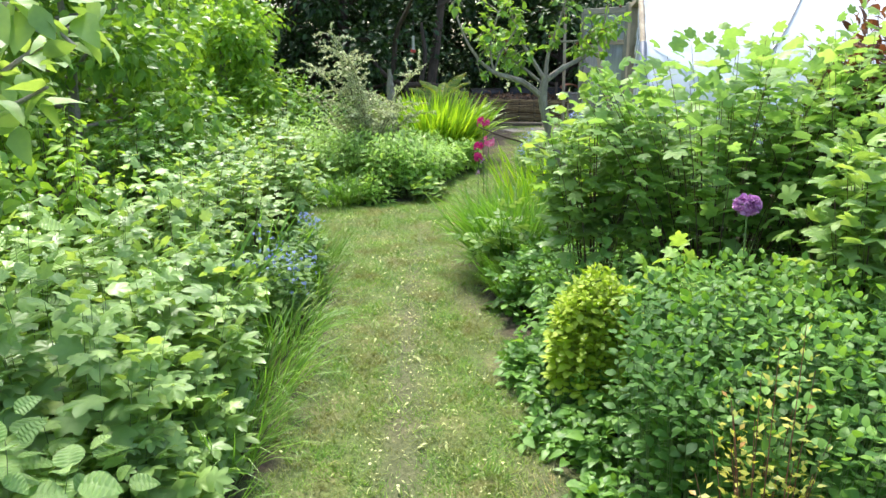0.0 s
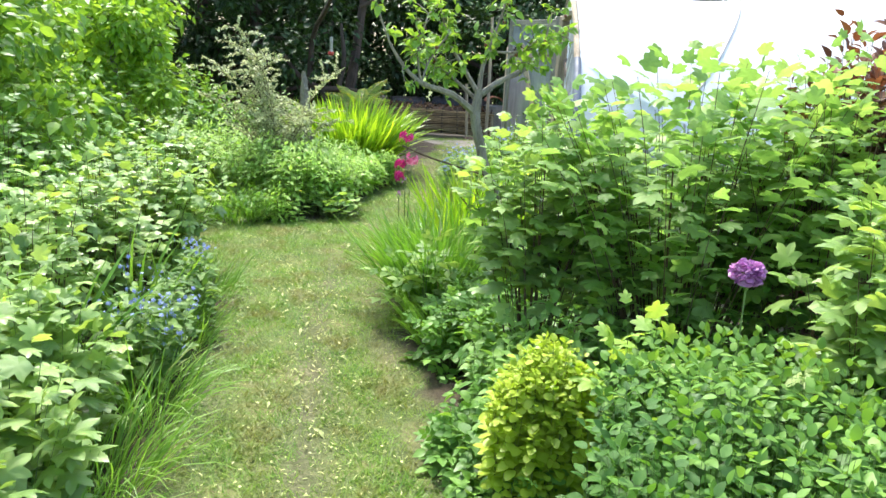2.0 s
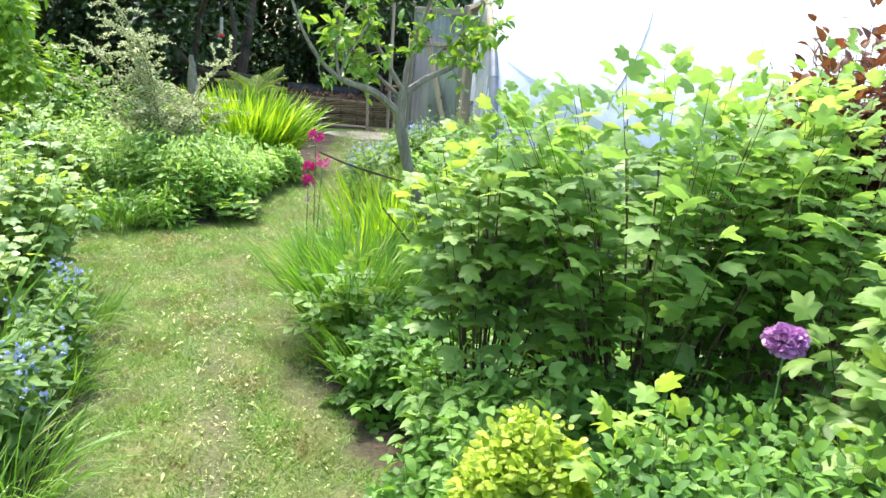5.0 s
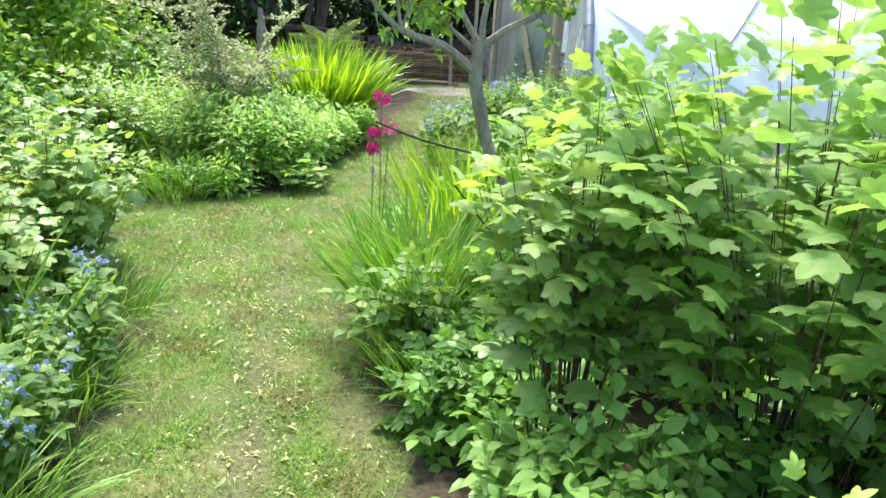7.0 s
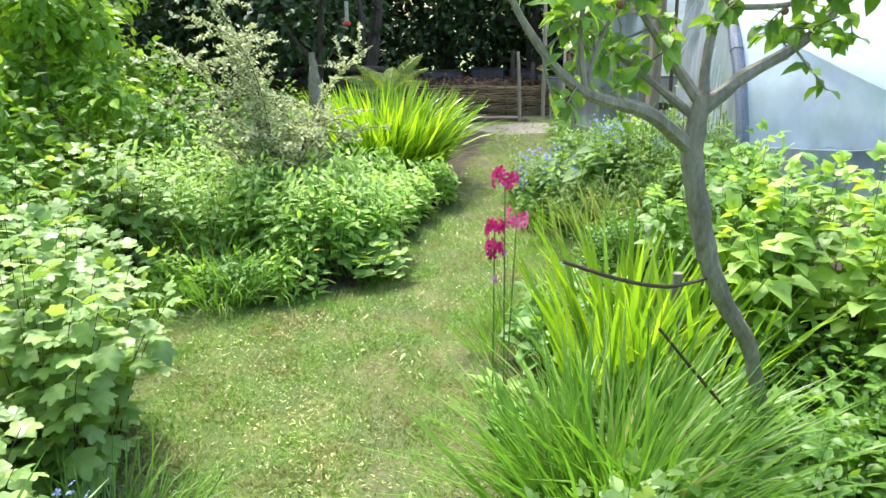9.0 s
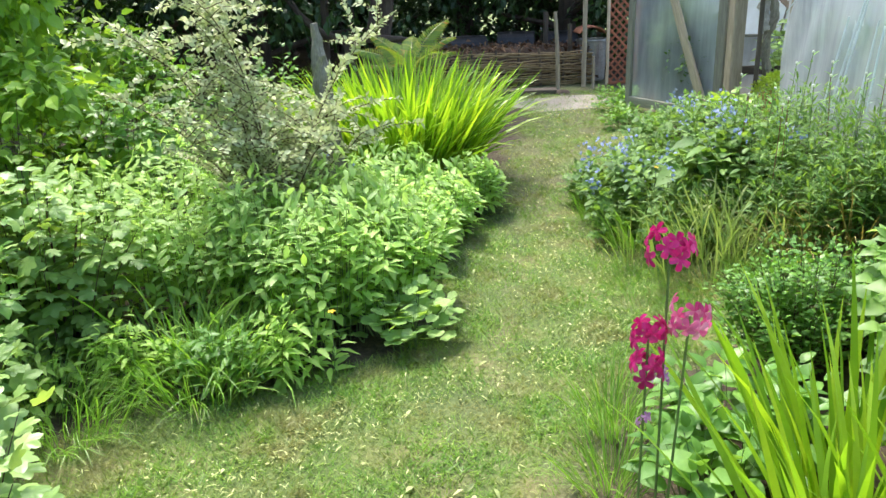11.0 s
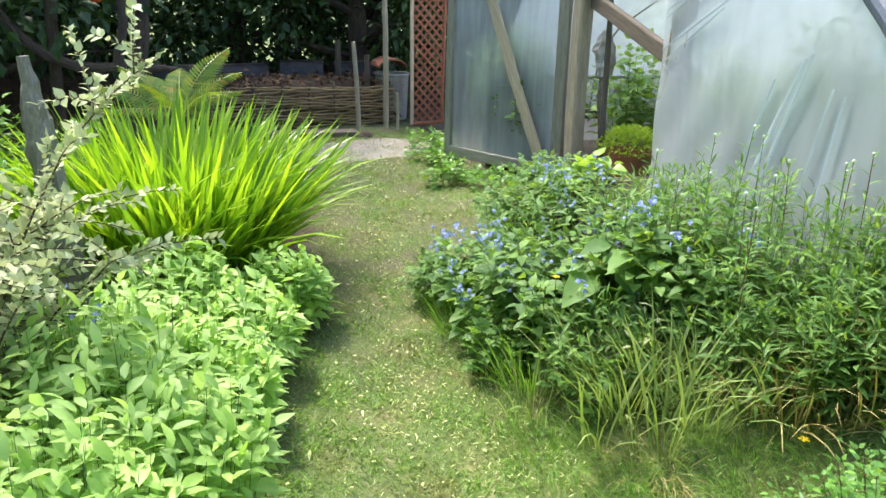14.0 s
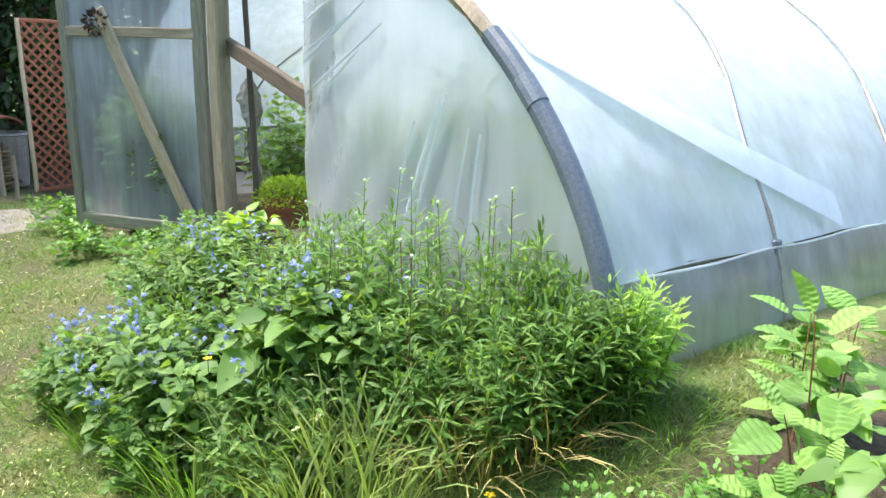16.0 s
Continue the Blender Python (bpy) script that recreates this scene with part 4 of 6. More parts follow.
def build_corner():
    rng = np.random.default_rng(31)

    def post(x, y, h, r, label, lean=(0, 0), m=TIMBER, name="stake"):
        g = float(height(x, y))
        s = thing(name, label, "stake", (x, y, g))
        part("pole", knobbly([(0, 0, -.05), (lean[0] * .5 + .01, lean[1] * .5, h * .5), (lean[0], lean[1], h)], [r, r * .95, r * .85], 9, rng, .06), m, s)
        return s
    s = post(1.86, 13.9, .95, .026, "short grey wooden stake in the path", (-.05, 0))
    foot = thing("stone", "rounded brown stone at the foot of a stake", "stone", (1.89, 13.84, .14))
    bm = bmesh.new()
    bmesh.ops.create_icosphere(bm, subdivisions=3, radius=.5)
    for v in bm.verts:
        v.co *= 1 + .12 * noise.noise(v.co * 3)
        v.co = Vector((v.co.x * .24, v.co.y * .18, (v.co.z + .3) * .1))
    part("body", bm, STEM_BROWN, foot)
    post(.96, 6.0, .66, .022, "short grey stake among the sword leaves", m=BARK)
    post(2.27, 14.25, 2.1, .03, "tall grey round wooden post by the wattle fence", (-.03, 0))
    post(2.2, 14.75, .75, .035, "dark stub post behind the wattle fence", m=TIMBER_DARK)
    post(1.95, 15.2, .9, .04, "dark old post behind the compost", (.03, 0), m=TIMBER_DARK)
    post(2.33, 14.05, .4, .02, "thin grey stake beside the trellis")
    b = thing("timber_board", "flat grey board lying before the wattle fence", "board", (1.35, 13.95, .15))
    stretch(part("plank", beam_bm(1.0, .06, .22, rng), TIMBER_DARK, b), (-.5, .1, .05), (.5, -.06, .05), 90)
    # trellis panel
    t = thing("trellis", "red-brown diamond lattice trellis panel in a wooden frame", "trellis", (2.55, 14.2, .2), turn=8)
    W, H = .4, 1.6
    for x in (0, W):
        stretch(part("frame_stile", beam_bm(H, .035, .03, rng), TIMBER_PALE if x == 0 else TRELLIS, t), (x, 0, 0), (x, 0, H))
    for z in (.02, H - .02):
        stretch(part("frame_rail", beam_bm(W, .035, .028, rng), TRELLIS, t), (0, 0, z), (W, 0, z), 90)
    for sgn in (1, -1):
        for k in range(-4, 19):
            c = k * .1
            lo, hi = (0, W) if sgn > 0 else (W, 0)
            z0, z1 = c, c + W
            x0, x1 = (0, W) if sgn > 0 else (W, 0)
            if z1 < .03 or z0 > H - .03:
                continue
            if z0 < 0:
                x0 += sgn * (0 - z0)
                z0 = 0
            if z1 > H:
                x1 -= sgn * (z1 - H)
                z1 = H
            ln = math.hypot(x1 - x0, z1 - z0)
            if ln > .05:
                stretch(part("slat", beam_bm(ln, .026, .007, None, .002, 0, 1), TRELLIS, t), (x0, sgn * .005, z0), (x1, sgn * .005, z1), 90)
    # galvanised bin and tile
    bn = thing("metal_bin", "dented galvanised bin beside the trellis", "bin", (2.5, 14.75, .2))
    n = 28
    prof = [(.0, .01), (.17, 0), (.175, .03), (.19, .26), (.2, .5), (.215, .51), (.21, .53), (.19, .52), (.18, .1)]
    v = [(r * math.cos(2 * math.pi * k / n), r * math.sin(2 * math.pi * k / n), h) for r, h in prof for k in range(n)]
    f = []
    for i in range(len(prof) - 1):
        for k in range(n):
            a, q = i * n + k, i * n + (k + 1) % n
            f += [(a, q, q + n), (a, q + n, a + n)]
    part("body", (np.array(v), np.array(f)), ZINC, bn)
    tl = thing("roof_tile", "old terracotta ridge tile resting on the bin", "tile", (2.46, 14.75, .73))
    pts = [(.17 * math.cos(a), .0, .05 + .1 * math.sin(a)) for a in np.linspace(.2, 2.9, 9)]
    v = [(x, y0, z + o) for x, _, z in pts for y0 in (-.18, .18) for o in (0, .018)]
    f = []
    for i in range(len(pts) - 1):
        a = i * 4
        f += [(a, a + 2, a + 6), (a, a + 6, a + 4), (a + 1, a + 7, a + 3), (a + 1, a + 5, a + 7), (a, a + 5, a + 1), (a, a + 4, a + 5), (a + 2, a + 3, a + 7), (a + 2, a + 7, a + 6)]
    part("body", (np.array(v), np.array(f)), TERRACOTTA, tl)
    # dark drums and sheets stored behind the heap
    for k, (x, y, r, ln) in enumerate(((.9, 15.9, .2, .7), (1.7, 15.95, .19, .55), (2.3, 15.8, .22, .5), (.2, 15.7, .17, .6))):
        d = thing("plastic_drum", "black plastic drum lying behind the compost heap", "drum", (x, y, .55 + .04 * (k % 2)), group="stored drums")
        a = rng.uniform(-.3, .3)
        dx, dy = math.cos(a) * ln / 2, math.sin(a) * ln / 2
        part("body", tube([(-dx, -dy, 0), (-dx * .96, -dy * .96, 0), (0, 0, 0), (dx * .96, dy * .96, 0), (dx, dy, 0)], [r * .9, r, r * 1.02, r, r * .9], 20), BLACK, d)
        for q in (-.5, .5):
            part("rib", tube([(dx * q - .02, dy * q, 0), (dx * q + .02, dy * q, 0)], r * 1.04, 20), BLACK, d)
    bank = thing("earth_bank", "dark earth bank under the trees", "bank", (0.5, 16.6, .1))
    n = 40
    gx, gy = np.meshgrid(np.linspace(-6, 4, n), np.linspace(-1.1, 2.5, n), indexing="ij")
    h = .45 * np.clip((gy + 1.1) / .7, 0, 1) ** .7 - .05 + np.array([[.08 * noise.noise((a * 2, b * 2, 3)) for b in gy[0]] for a in gx[:, 0]])
    part("soil", tri_mesh("soil", np.stack([gx, gy, h], -1).reshape(-1, 3), grid_faces(n, n), True), MUD, bank)
    # pale sandy patch of ground with loose gravel
    n, v = 26, []
    for i in range(n):
        for j in range(n):
            a, r = 2 * math.pi * i / (n - 1), j / (n - 1)
            x = 1.75 + r * .78 * math.cos(a) * (1 + .18 * math.sin(3 * a))
            y = 13.2 + r * .62 * math.sin(a) * (1 + .15 * math.sin(2 * a + 1))
            v.append((x, y, float(height(x, y)) + .014 - .02 * r * r + .004 * noise.noise((x * 20, y * 20, 0))))
    tagged(part("gravel_patch", tri_mesh("gravel_patch", np.array(v), grid_faces(n, n), True), SAND), "pale sandy gravel patch on the path", "ground", kind="structure")
    m = 320
    a, r = rng.uniform(0, 6.28, m), np.sqrt(rng.uniform(0, 1, m))
    x, y = 1.75 + .75 * r * np.cos(a), 13.2 + .6 * r * np.sin(a)
    p = np.stack([x, y, height(x, y) + .012], 1)
    oct_v = np.array([(1, 0, 0), (-1, 0, 0), (0, 1, 0), (0, -1, 0), (0, 0, .7), (0, 0, -.7)], float)
    oct_f = np.array([(0, 2, 4), (2, 1, 4), (1, 3, 4), (3, 0, 4), (2, 0, 5), (1, 2, 5), (3, 1, 5), (0, 3, 5)])
    tagged(part("gravel", spread_leaves((oct_v, oct_f), p, rng.normal(size=(m, 3)), rng.normal(size=(m, 3)), rng.uniform(.003, .009, m)), STONE), "loose pale pebbles on the sandy patch", "gravel", kind="stuff")


build_corner()


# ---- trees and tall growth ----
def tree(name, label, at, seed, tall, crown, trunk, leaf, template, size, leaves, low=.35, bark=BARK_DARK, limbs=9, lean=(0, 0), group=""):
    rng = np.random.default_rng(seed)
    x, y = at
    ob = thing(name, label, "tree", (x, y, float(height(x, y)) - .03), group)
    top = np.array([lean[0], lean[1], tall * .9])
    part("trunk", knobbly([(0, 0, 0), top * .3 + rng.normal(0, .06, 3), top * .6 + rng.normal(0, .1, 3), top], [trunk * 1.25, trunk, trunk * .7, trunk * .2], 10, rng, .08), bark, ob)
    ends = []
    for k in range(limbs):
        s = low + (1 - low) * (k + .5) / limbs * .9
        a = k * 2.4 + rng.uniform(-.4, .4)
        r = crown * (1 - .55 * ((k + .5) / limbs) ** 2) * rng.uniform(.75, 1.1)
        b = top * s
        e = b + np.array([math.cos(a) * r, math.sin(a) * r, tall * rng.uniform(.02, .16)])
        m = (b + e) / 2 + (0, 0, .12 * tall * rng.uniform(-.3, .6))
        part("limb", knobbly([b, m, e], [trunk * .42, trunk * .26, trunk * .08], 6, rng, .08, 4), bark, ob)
        ends += [b + (e - b) * q + rng.normal(0, .12 * crown, 3) for q in (.45, .65, .8, .92, 1.0, 1.05)]
    ends = np.array(ends + [top, top + (0, 0, .1)])
    c = ends[rng.integers(0, len(ends), leaves)]
    d = rng.normal(size=(leaves, 3))
    p = c + unit(d) * (crown * .3 * rng.uniform(.15, 1, (leaves, 1)) ** .6) * (1, 1, .75)
    along = unit(d + rng.normal(0, .6, (leaves, 3))) - UP * .35
    v, f = spread_leaves(template, p, along, UP + rng.normal(0, .55, (leaves, 3)), size * rng.uniform(.6, 1.2, leaves))
    part("crown", tri_mesh("crown", v, f), leaf, ob)
    return ob


# crowns carried up out of view so that they shade the far end
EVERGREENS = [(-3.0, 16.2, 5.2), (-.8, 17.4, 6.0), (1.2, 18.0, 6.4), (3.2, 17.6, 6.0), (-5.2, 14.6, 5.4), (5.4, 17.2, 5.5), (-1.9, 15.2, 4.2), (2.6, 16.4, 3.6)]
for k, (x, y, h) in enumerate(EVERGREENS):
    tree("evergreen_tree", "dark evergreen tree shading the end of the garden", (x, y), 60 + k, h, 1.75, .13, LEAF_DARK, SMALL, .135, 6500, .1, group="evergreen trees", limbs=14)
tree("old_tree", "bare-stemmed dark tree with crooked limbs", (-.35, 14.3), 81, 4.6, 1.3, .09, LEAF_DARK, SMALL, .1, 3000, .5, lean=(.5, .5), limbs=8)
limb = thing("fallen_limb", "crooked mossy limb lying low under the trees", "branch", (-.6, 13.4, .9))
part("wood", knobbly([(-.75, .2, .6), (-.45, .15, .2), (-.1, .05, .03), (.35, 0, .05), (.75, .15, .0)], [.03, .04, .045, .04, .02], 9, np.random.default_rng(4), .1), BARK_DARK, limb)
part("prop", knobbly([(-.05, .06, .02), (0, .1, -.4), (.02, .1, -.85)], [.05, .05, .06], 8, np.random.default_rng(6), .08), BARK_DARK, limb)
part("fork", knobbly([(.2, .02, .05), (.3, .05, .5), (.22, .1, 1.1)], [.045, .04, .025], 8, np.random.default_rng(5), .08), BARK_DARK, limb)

for k, (x, y, h, c) in enumerate(((-2.8, 9.6, 2.2, .8), (-3.5, 8.0, 2.8, 1.1), (-3.4, 11.2, 2.6, 1.1), (-3.1, 6.2, 3.0, 1.1), (-3.8, 4.2, 3.2, 1.2))):
    tree("garden_tree", "young leafy garden tree with fresh green leaves", (x, y), 90 + k, h, c, .05, LEAF_GROVE if k else LEAF_TREE, OVATE_FLAT, .1, 5200, .12, BARK, 12, group="young garden trees")

def hedge(label, x0, y0, x1, y1, tall, deep, leaves, seed, leaf=LEAF_DARK, size=.2):
    rng = np.random.default_rng(seed)
    ob = thing("hedge", label, "hedge", ((x0 + x1) / 2, (y0 + y1) / 2, 0.0))
    d = np.array([x1 - x0, y1 - y0, 0.0])
    ln = np.linalg.norm(d)
    d, o = d / ln, np.array([-(y1 - y0), x1 - x0, 0.0]) / ln
    s, w, h = rng.uniform(-.5, .5, leaves) * ln, rng.normal(0, deep * .4, leaves), tall * rng.uniform(0, 1, leaves) ** .8
    h = h * (1 + .12 * np.sin(s * 1.3) + .08 * np.sin(s * 4.1))
    p = d * s[:, None] + o * w[:, None] + UP * h[:, None]
    q = rng.normal(size=(leaves, 3))
    part("foliage", spread_leaves(SMALL, p, q - UP * .3, UP + rng.normal(0, .7, (leaves, 3)), size * rng.uniform(.6, 1.3, leaves)), leaf, ob)["kind"] = "stuff"
    for k in range(int(ln / 1.4)):
        c = d * ((k + .5) / int(ln / 1.4) - .5) * ln + o * rng.normal(0, .15)
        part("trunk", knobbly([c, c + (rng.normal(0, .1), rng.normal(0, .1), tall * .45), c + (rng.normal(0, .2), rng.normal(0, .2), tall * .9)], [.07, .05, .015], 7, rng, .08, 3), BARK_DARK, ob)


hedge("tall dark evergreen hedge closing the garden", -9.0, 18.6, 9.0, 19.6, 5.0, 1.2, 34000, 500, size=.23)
hedge("tall leafy hedge along the garden side", -5.2, -2.0, -5.4, 18.0, 4.2, 1.1, 26000, 501, LEAF_GROVE, .16)

# hanging feeder in the dark trees
fd = thing("bird_feeder", "small hanging bird feeder with a red base", "bird feeder", (-.45, 11.6, 1.55))
part("tube", tube([(0, 0, 0), (0, 0, .2)], .022, 10), DRIFT, fd)
part("base", tube([(0, 0, -.05), (0, 0, -.03), (0, 0, .0)], [.02, .045, .035], 12), RED_PAINT, fd)
part("wire", tube([(0, 0, .2), (0.01, 0, .75)], .003, 4), BLACK, fd)
hl = thing("hanging_limb", "long dark limb reaching over the undergrowth", "branch", (-.45, 11.6, 2.3))
part("wood", knobbly([(.3, -.3, .12), (0, 0, .0), (-.1, .9, -.1), (-.4, 1.9, -.5), (-.5, 2.2, -2.3)], [.015, .022, .03, .045, .06], 8, np.random.default_rng(15), .08), BARK_DARK, hl)

# pointed grey log beside the sword-leaved clump
lg = thing("upright_log", "weathered grey log standing upright with a pointed top", "log", (-.68, 9.95, 0))
part("wood", knobbly([(.06, 0, -.05), (.03, 0, .5), (0, 0, 1.0), (-.02, 0, 1.31)], [.08, .075, .06, .022], 14, np.random.default_rng(7), .16), BARK, lg)


# ---- apple tree by the path ----
def build_apple():
    rng = np.random.default_rng(44)
    ob = thing("apple_tree", "small open apple tree with grey crooked limbs", "tree", (1.11, 5.42, 0))
    part("trunk", knobbly([(.03, 0, -.05), (.03, 0, .18), (-.1, 0, .46), (-.15, 0, .64), (-.25, 0, .78), (-.32, 0, .93), (-.36, 0, 1.08), (-.4, 0, 1.24), (-.38, 0, 1.4)],
                          [.03, .026, .023, .025, .027, .03, .032, .031, .026], 12, rng, .07), BARK, ob)
    limbs = [
        [(-.4, 0, 1.25), (-.54, -.05, 1.36), (-.65, -.1, 1.39), (-.76, -.17, 1.42), (-.86, -.2, 1.5), (-.96, -.2, 1.64), (-1.05, -.2, 1.88)],
        [(-.38, 0, 1.36), (-.26, .02, 1.45), (-.11, .04, 1.52), (-.02, .05, 1.59), (.02, .05, 1.69), (.05, .05, 1.88)],
        [(-.39, 0, 1.38), (-.5, .05, 1.55), (-.59, .1, 1.69), (-.66, .12, 1.95)],
        [(-.38, 0, 1.38), (-.37, .03, 1.53), (-.31, .06, 1.69), (-.2, .1, 2.05)],
        [(-.4, 0, 1.34), (-.53, .06, 1.45), (-.61, .1, 1.51), (-.7, .15, 1.62)],
        [(-.34, .05, 1.63), (-.18, .02, 1.63), (-.06, -.02, 1.66), (.1, -.1, 1.76)],
        [(-.76, -.17, 1.42), (-.72, -.1, 1.55), (-.6, -.08, 1.72)],
        [(-.76, -.17, 1.42), (-.8, -.2, 1.6), (-.74, -.22, 1.82)],
        [(-.31, 0, .86), (-.46, -.2, .92), (-.6, -.38, .98), (-.73, -.42, 1.02), (-.87, -.45, 1.08)],
        [(.03, 0, .18), (-.18, -.02, .39), (-.31, -.03, .54), (-.46, -.04, .72)],
        [(-.07, -.05, .16), (-.22, -.08, .23), (-.33, -.1, .32), (-.37, -.1, .4)],
    ]
    tips = []
    for k, q in enumerate(limbs):
        r0 = (.024, .023, .017, .018, .013, .009, .007, .008, .005, .006, .005)[k]
        part("limb", knobbly(q, np.linspace(r0, .005, len(q)), 7, rng, .08, 4), BARK if k < 8 else STEM_BROWN, ob)
        if k < 8:
            qs = np.array(q)
            for s in np.linspace(.4, 1, 5 if k in (0, 6, 7) else 9):
                i = min(int(s * (len(qs) - 1)), len(qs) - 2)
                w = s * (len(qs) - 1) - i
                tips.append(qs[i] * (1 - w) + qs[i + 1] * w)
    twigs, pos, out = [], [], []
    for c in tips:
        for _ in range(2):
            d = unit(rng.normal(size=3) + (0, 0, .55))
            e = c + d * rng.uniform(.05, .17)
            twigs.append(tube([c, (c + e) / 2 + rng.normal(0, .01, 3), e], [.004, .003, .002], 4, False))
            for s in np.linspace(.3, 1, 7):
                pos.append(c + (e - c) * s)
                out.append(unit(rng.normal(size=3) + d * .6 - (0, 0, .25)))
    for c in rng.permutation(len(tips))[:16]:
        bm = bmesh.new()
        bmesh.ops.create_icosphere(bm, subdivisions=2, radius=.011, matrix=Matrix.Translation(tips[c] + rng.normal(0, .03, 3)))
        part("fruitlet", bm, STEM_RED, ob, "small brown-red apple fruitlet")
    part("twig_mass", join(twigs), BARK, ob)["kind"] = "stuff"
    pos, out = np.array(pos), np.array(out)
    size = rng.uniform(.032, .07, len(pos))
    face = UP + rng.normal(0, .45, pos.shape)
    pick = rng.permutation(len(pos))
    single_leaves(OVATE, LEAF_APPLE, pos[pick[:200]], out[pick[:200]], face[pick[:200]], size[pick[:200]], ob)
    r = pick[200:]
    part("foliage", spread_leaves(OVATE, pos[r], out[r], face[r], size[r]), LEAF_APPLE, ob)["kind"] = "stuff"


build_apple()

# ---- beds on the right of the path, from the near end ----
bush("oregano", "dense green mound of oregano with pale shoot tips", "herb", (1.13, 2.2), 101, 880, (.56, .76), .86, HERB, LEAF_OREGANO, .047, 14, STEM_GREEN,
     root=.85, start=.2, rise=4, hang=.3, tips=LEAF_SPRIG, tip_from=.88, stalk=.008, thick=.0016, opposite=True, singles=300, dome=.18, taper=.3, vary=.9)
bush("oregano", "green oregano mound running back under the currants", "herb", (1.6, 2.45), 102, 300, (.5, .6), .8, HERB, LEAF_OREGANO, .054, 14, STEM_GREEN,
     root=.85, start=.2, rise=2, hang=.5, tips=LEAF_SPRIG, tip_from=.88, stalk=.008, thick=.0016, opposite=True, dome=.25, taper=.35)
bush("golden_oregano", "low golden-yellow oregano cushion at the path edge", "herb", (.66, 2.98), 103, 240, (.2, .2), .68, ROUND, LEAF_GOLD, .046, 18, STEM_GREEN,
     root=.92, start=.35, rise=0, hang=.5, stalk=.006, thick=.0015, opposite=True, singles=280, dome=.3, vary=.92)
bush("barberry", "small twiggy shrub with yellowish leaves", "shrub", (.8, 1.6), 104, 30, (.2, .17), .98, SMALL, LEAF_BARBERRY, .03, 20, STEM_RED, root=.3, start=.35, rise=30, thick=.003, singles=90)
bush("maple_seedling", "pale lime seedling with lobed leaves", "plant", (.9, 2.86), 105, 8, (.1, .1), .9, PALM, LEAF_PALE, .14, 3, STEM_GREEN, root=.2, start=.8, rise=10, stalk=.04, singles=18, dome=.2)
# LEAF_TIP from tip_from upwards colours the currants' tops as lit
bush("blackcurrant", "blackcurrant bush with dark woody stems and lobed leaves", "shrub", (1.4, 3.66), 106, 78, (.76, .7), 1.66, CURRANT, LEAF_CURRANT, .105, 19, STEM_BROWN,
     root=.17, start=.3, rise=6, hang=.4, tips=LEAF_TIP, tip_from=.66, crowd=.8, stalk=.04, thick=.0042, mains=18, singles=300, dome=.24, taper=.15, vary=.86, toward=(-.6, -.7, .3))
bush("blackcurrant", "blackcurrant bush with backlit yellow-green upper leaves", "shrub", (2.0, 3.6), 107, 78, (.66, .7), 1.68, CURRANT, LEAF_CURRANT, .105, 20, STEM_BROWN,
     root=.17, start=.3, rise=6, hang=.4, tips=LEAF_TIP, tip_from=.74, crowd=.8, stalk=.04, thick=.0042, mains=14, singles=120, dome=.22, vary=.9, toward=(-.6, -.7, .3))
bush("blackcurrant", "currant bush leaning out beside the oregano", "shrub", (1.6, 2.62), 108, 34, (.33, .3), 1.42, PALM, LEAF_BROAD, .14, 14, STEM_BROWN,
     root=.28, start=.4, rise=0, hang=.5, tips=LEAF_TIP, tip_from=.74, crowd=.8, stalk=.04, thick=.004, mains=8, singles=120, dome=.3, toward=(-.6, -.7, .3))
bush("bronze_shrub", "bronze-red leaved shrub behind the currants", "shrub", (2.4, 4.0), 109, 120, (.5, .4), 1.84, OVATE, LEAF_RED, .11, 22, STEM_BROWN, root=.3, start=.3, thick=.005, mains=6, dome=.25, vary=.88)
bush("raspberry", "raspberry canes with broad fresh leaves", "shrub", (2.2, 5.2), 110, 40, (.8, .6), 1.15, TRIPLE, LEAF_CURRANT, .16, 14, STEM_GREEN, root=.7, start=.2, thick=.004, dome=.25)
bush("raspberry", "raspberry canes between currants and apple tree", "shrub", (1.55, 4.75), 111, 26, (.42, .4), 1.05, TRIPLE, LEAF_CURRANT, .15, 14, STEM_GREEN, root=.7, start=.2, thick=.004, dome=.3)
bush("raspberry", "arching raspberry canes beside the sword leaves", "shrub", (1.45, 6.55), 114, 30, (.42, .36), .98, TRIPLE, LEAF_CURRANT, .16, 12, STEM_GREEN, root=.6, start=.2, thick=.004, dome=.3, rise=8)
# paler leaf and low tip_from here: the open side is coloured as lit
bush("blackcurrant", "low currant bush leaning over the path weeds", "shrub", (.84, 3.95), 115, 36, (.4, .3), 1.46, CURRANT, LEAF_BROAD, .115, 20, STEM_BROWN,
     root=.12, start=.36, rise=4, hang=.4, tips=LEAF_TIP, tip_from=.62, crowd=.8, stalk=.04, thick=.004, mains=8, singles=120, dome=.18, toward=(-.6, -.7, .3))
bush("blackcurrant", "currant bush growing up before the apple trunk", "shrub", (1.42, 4.8), 116, 40, (.32, .28), 1.27, CURRANT, LEAF_CURRANT, .1, 20, STEM_BROWN,
     root=.3, start=.2, rise=-8, hang=.7, tips=LEAF_TIP, tip_from=.8, stalk=.03, thick=.004, mains=6, dome=.25, vary=.86)
bush("raspberry", "young raspberry canes near the tunnel", "shrub", (1.75, 6.2), 112, 40, (.6, .55), .95, TRIPLE, LEAF_PALE, .16, 13, STEM_GREEN, root=.7, start=.2, thick=.004, dome=.3)
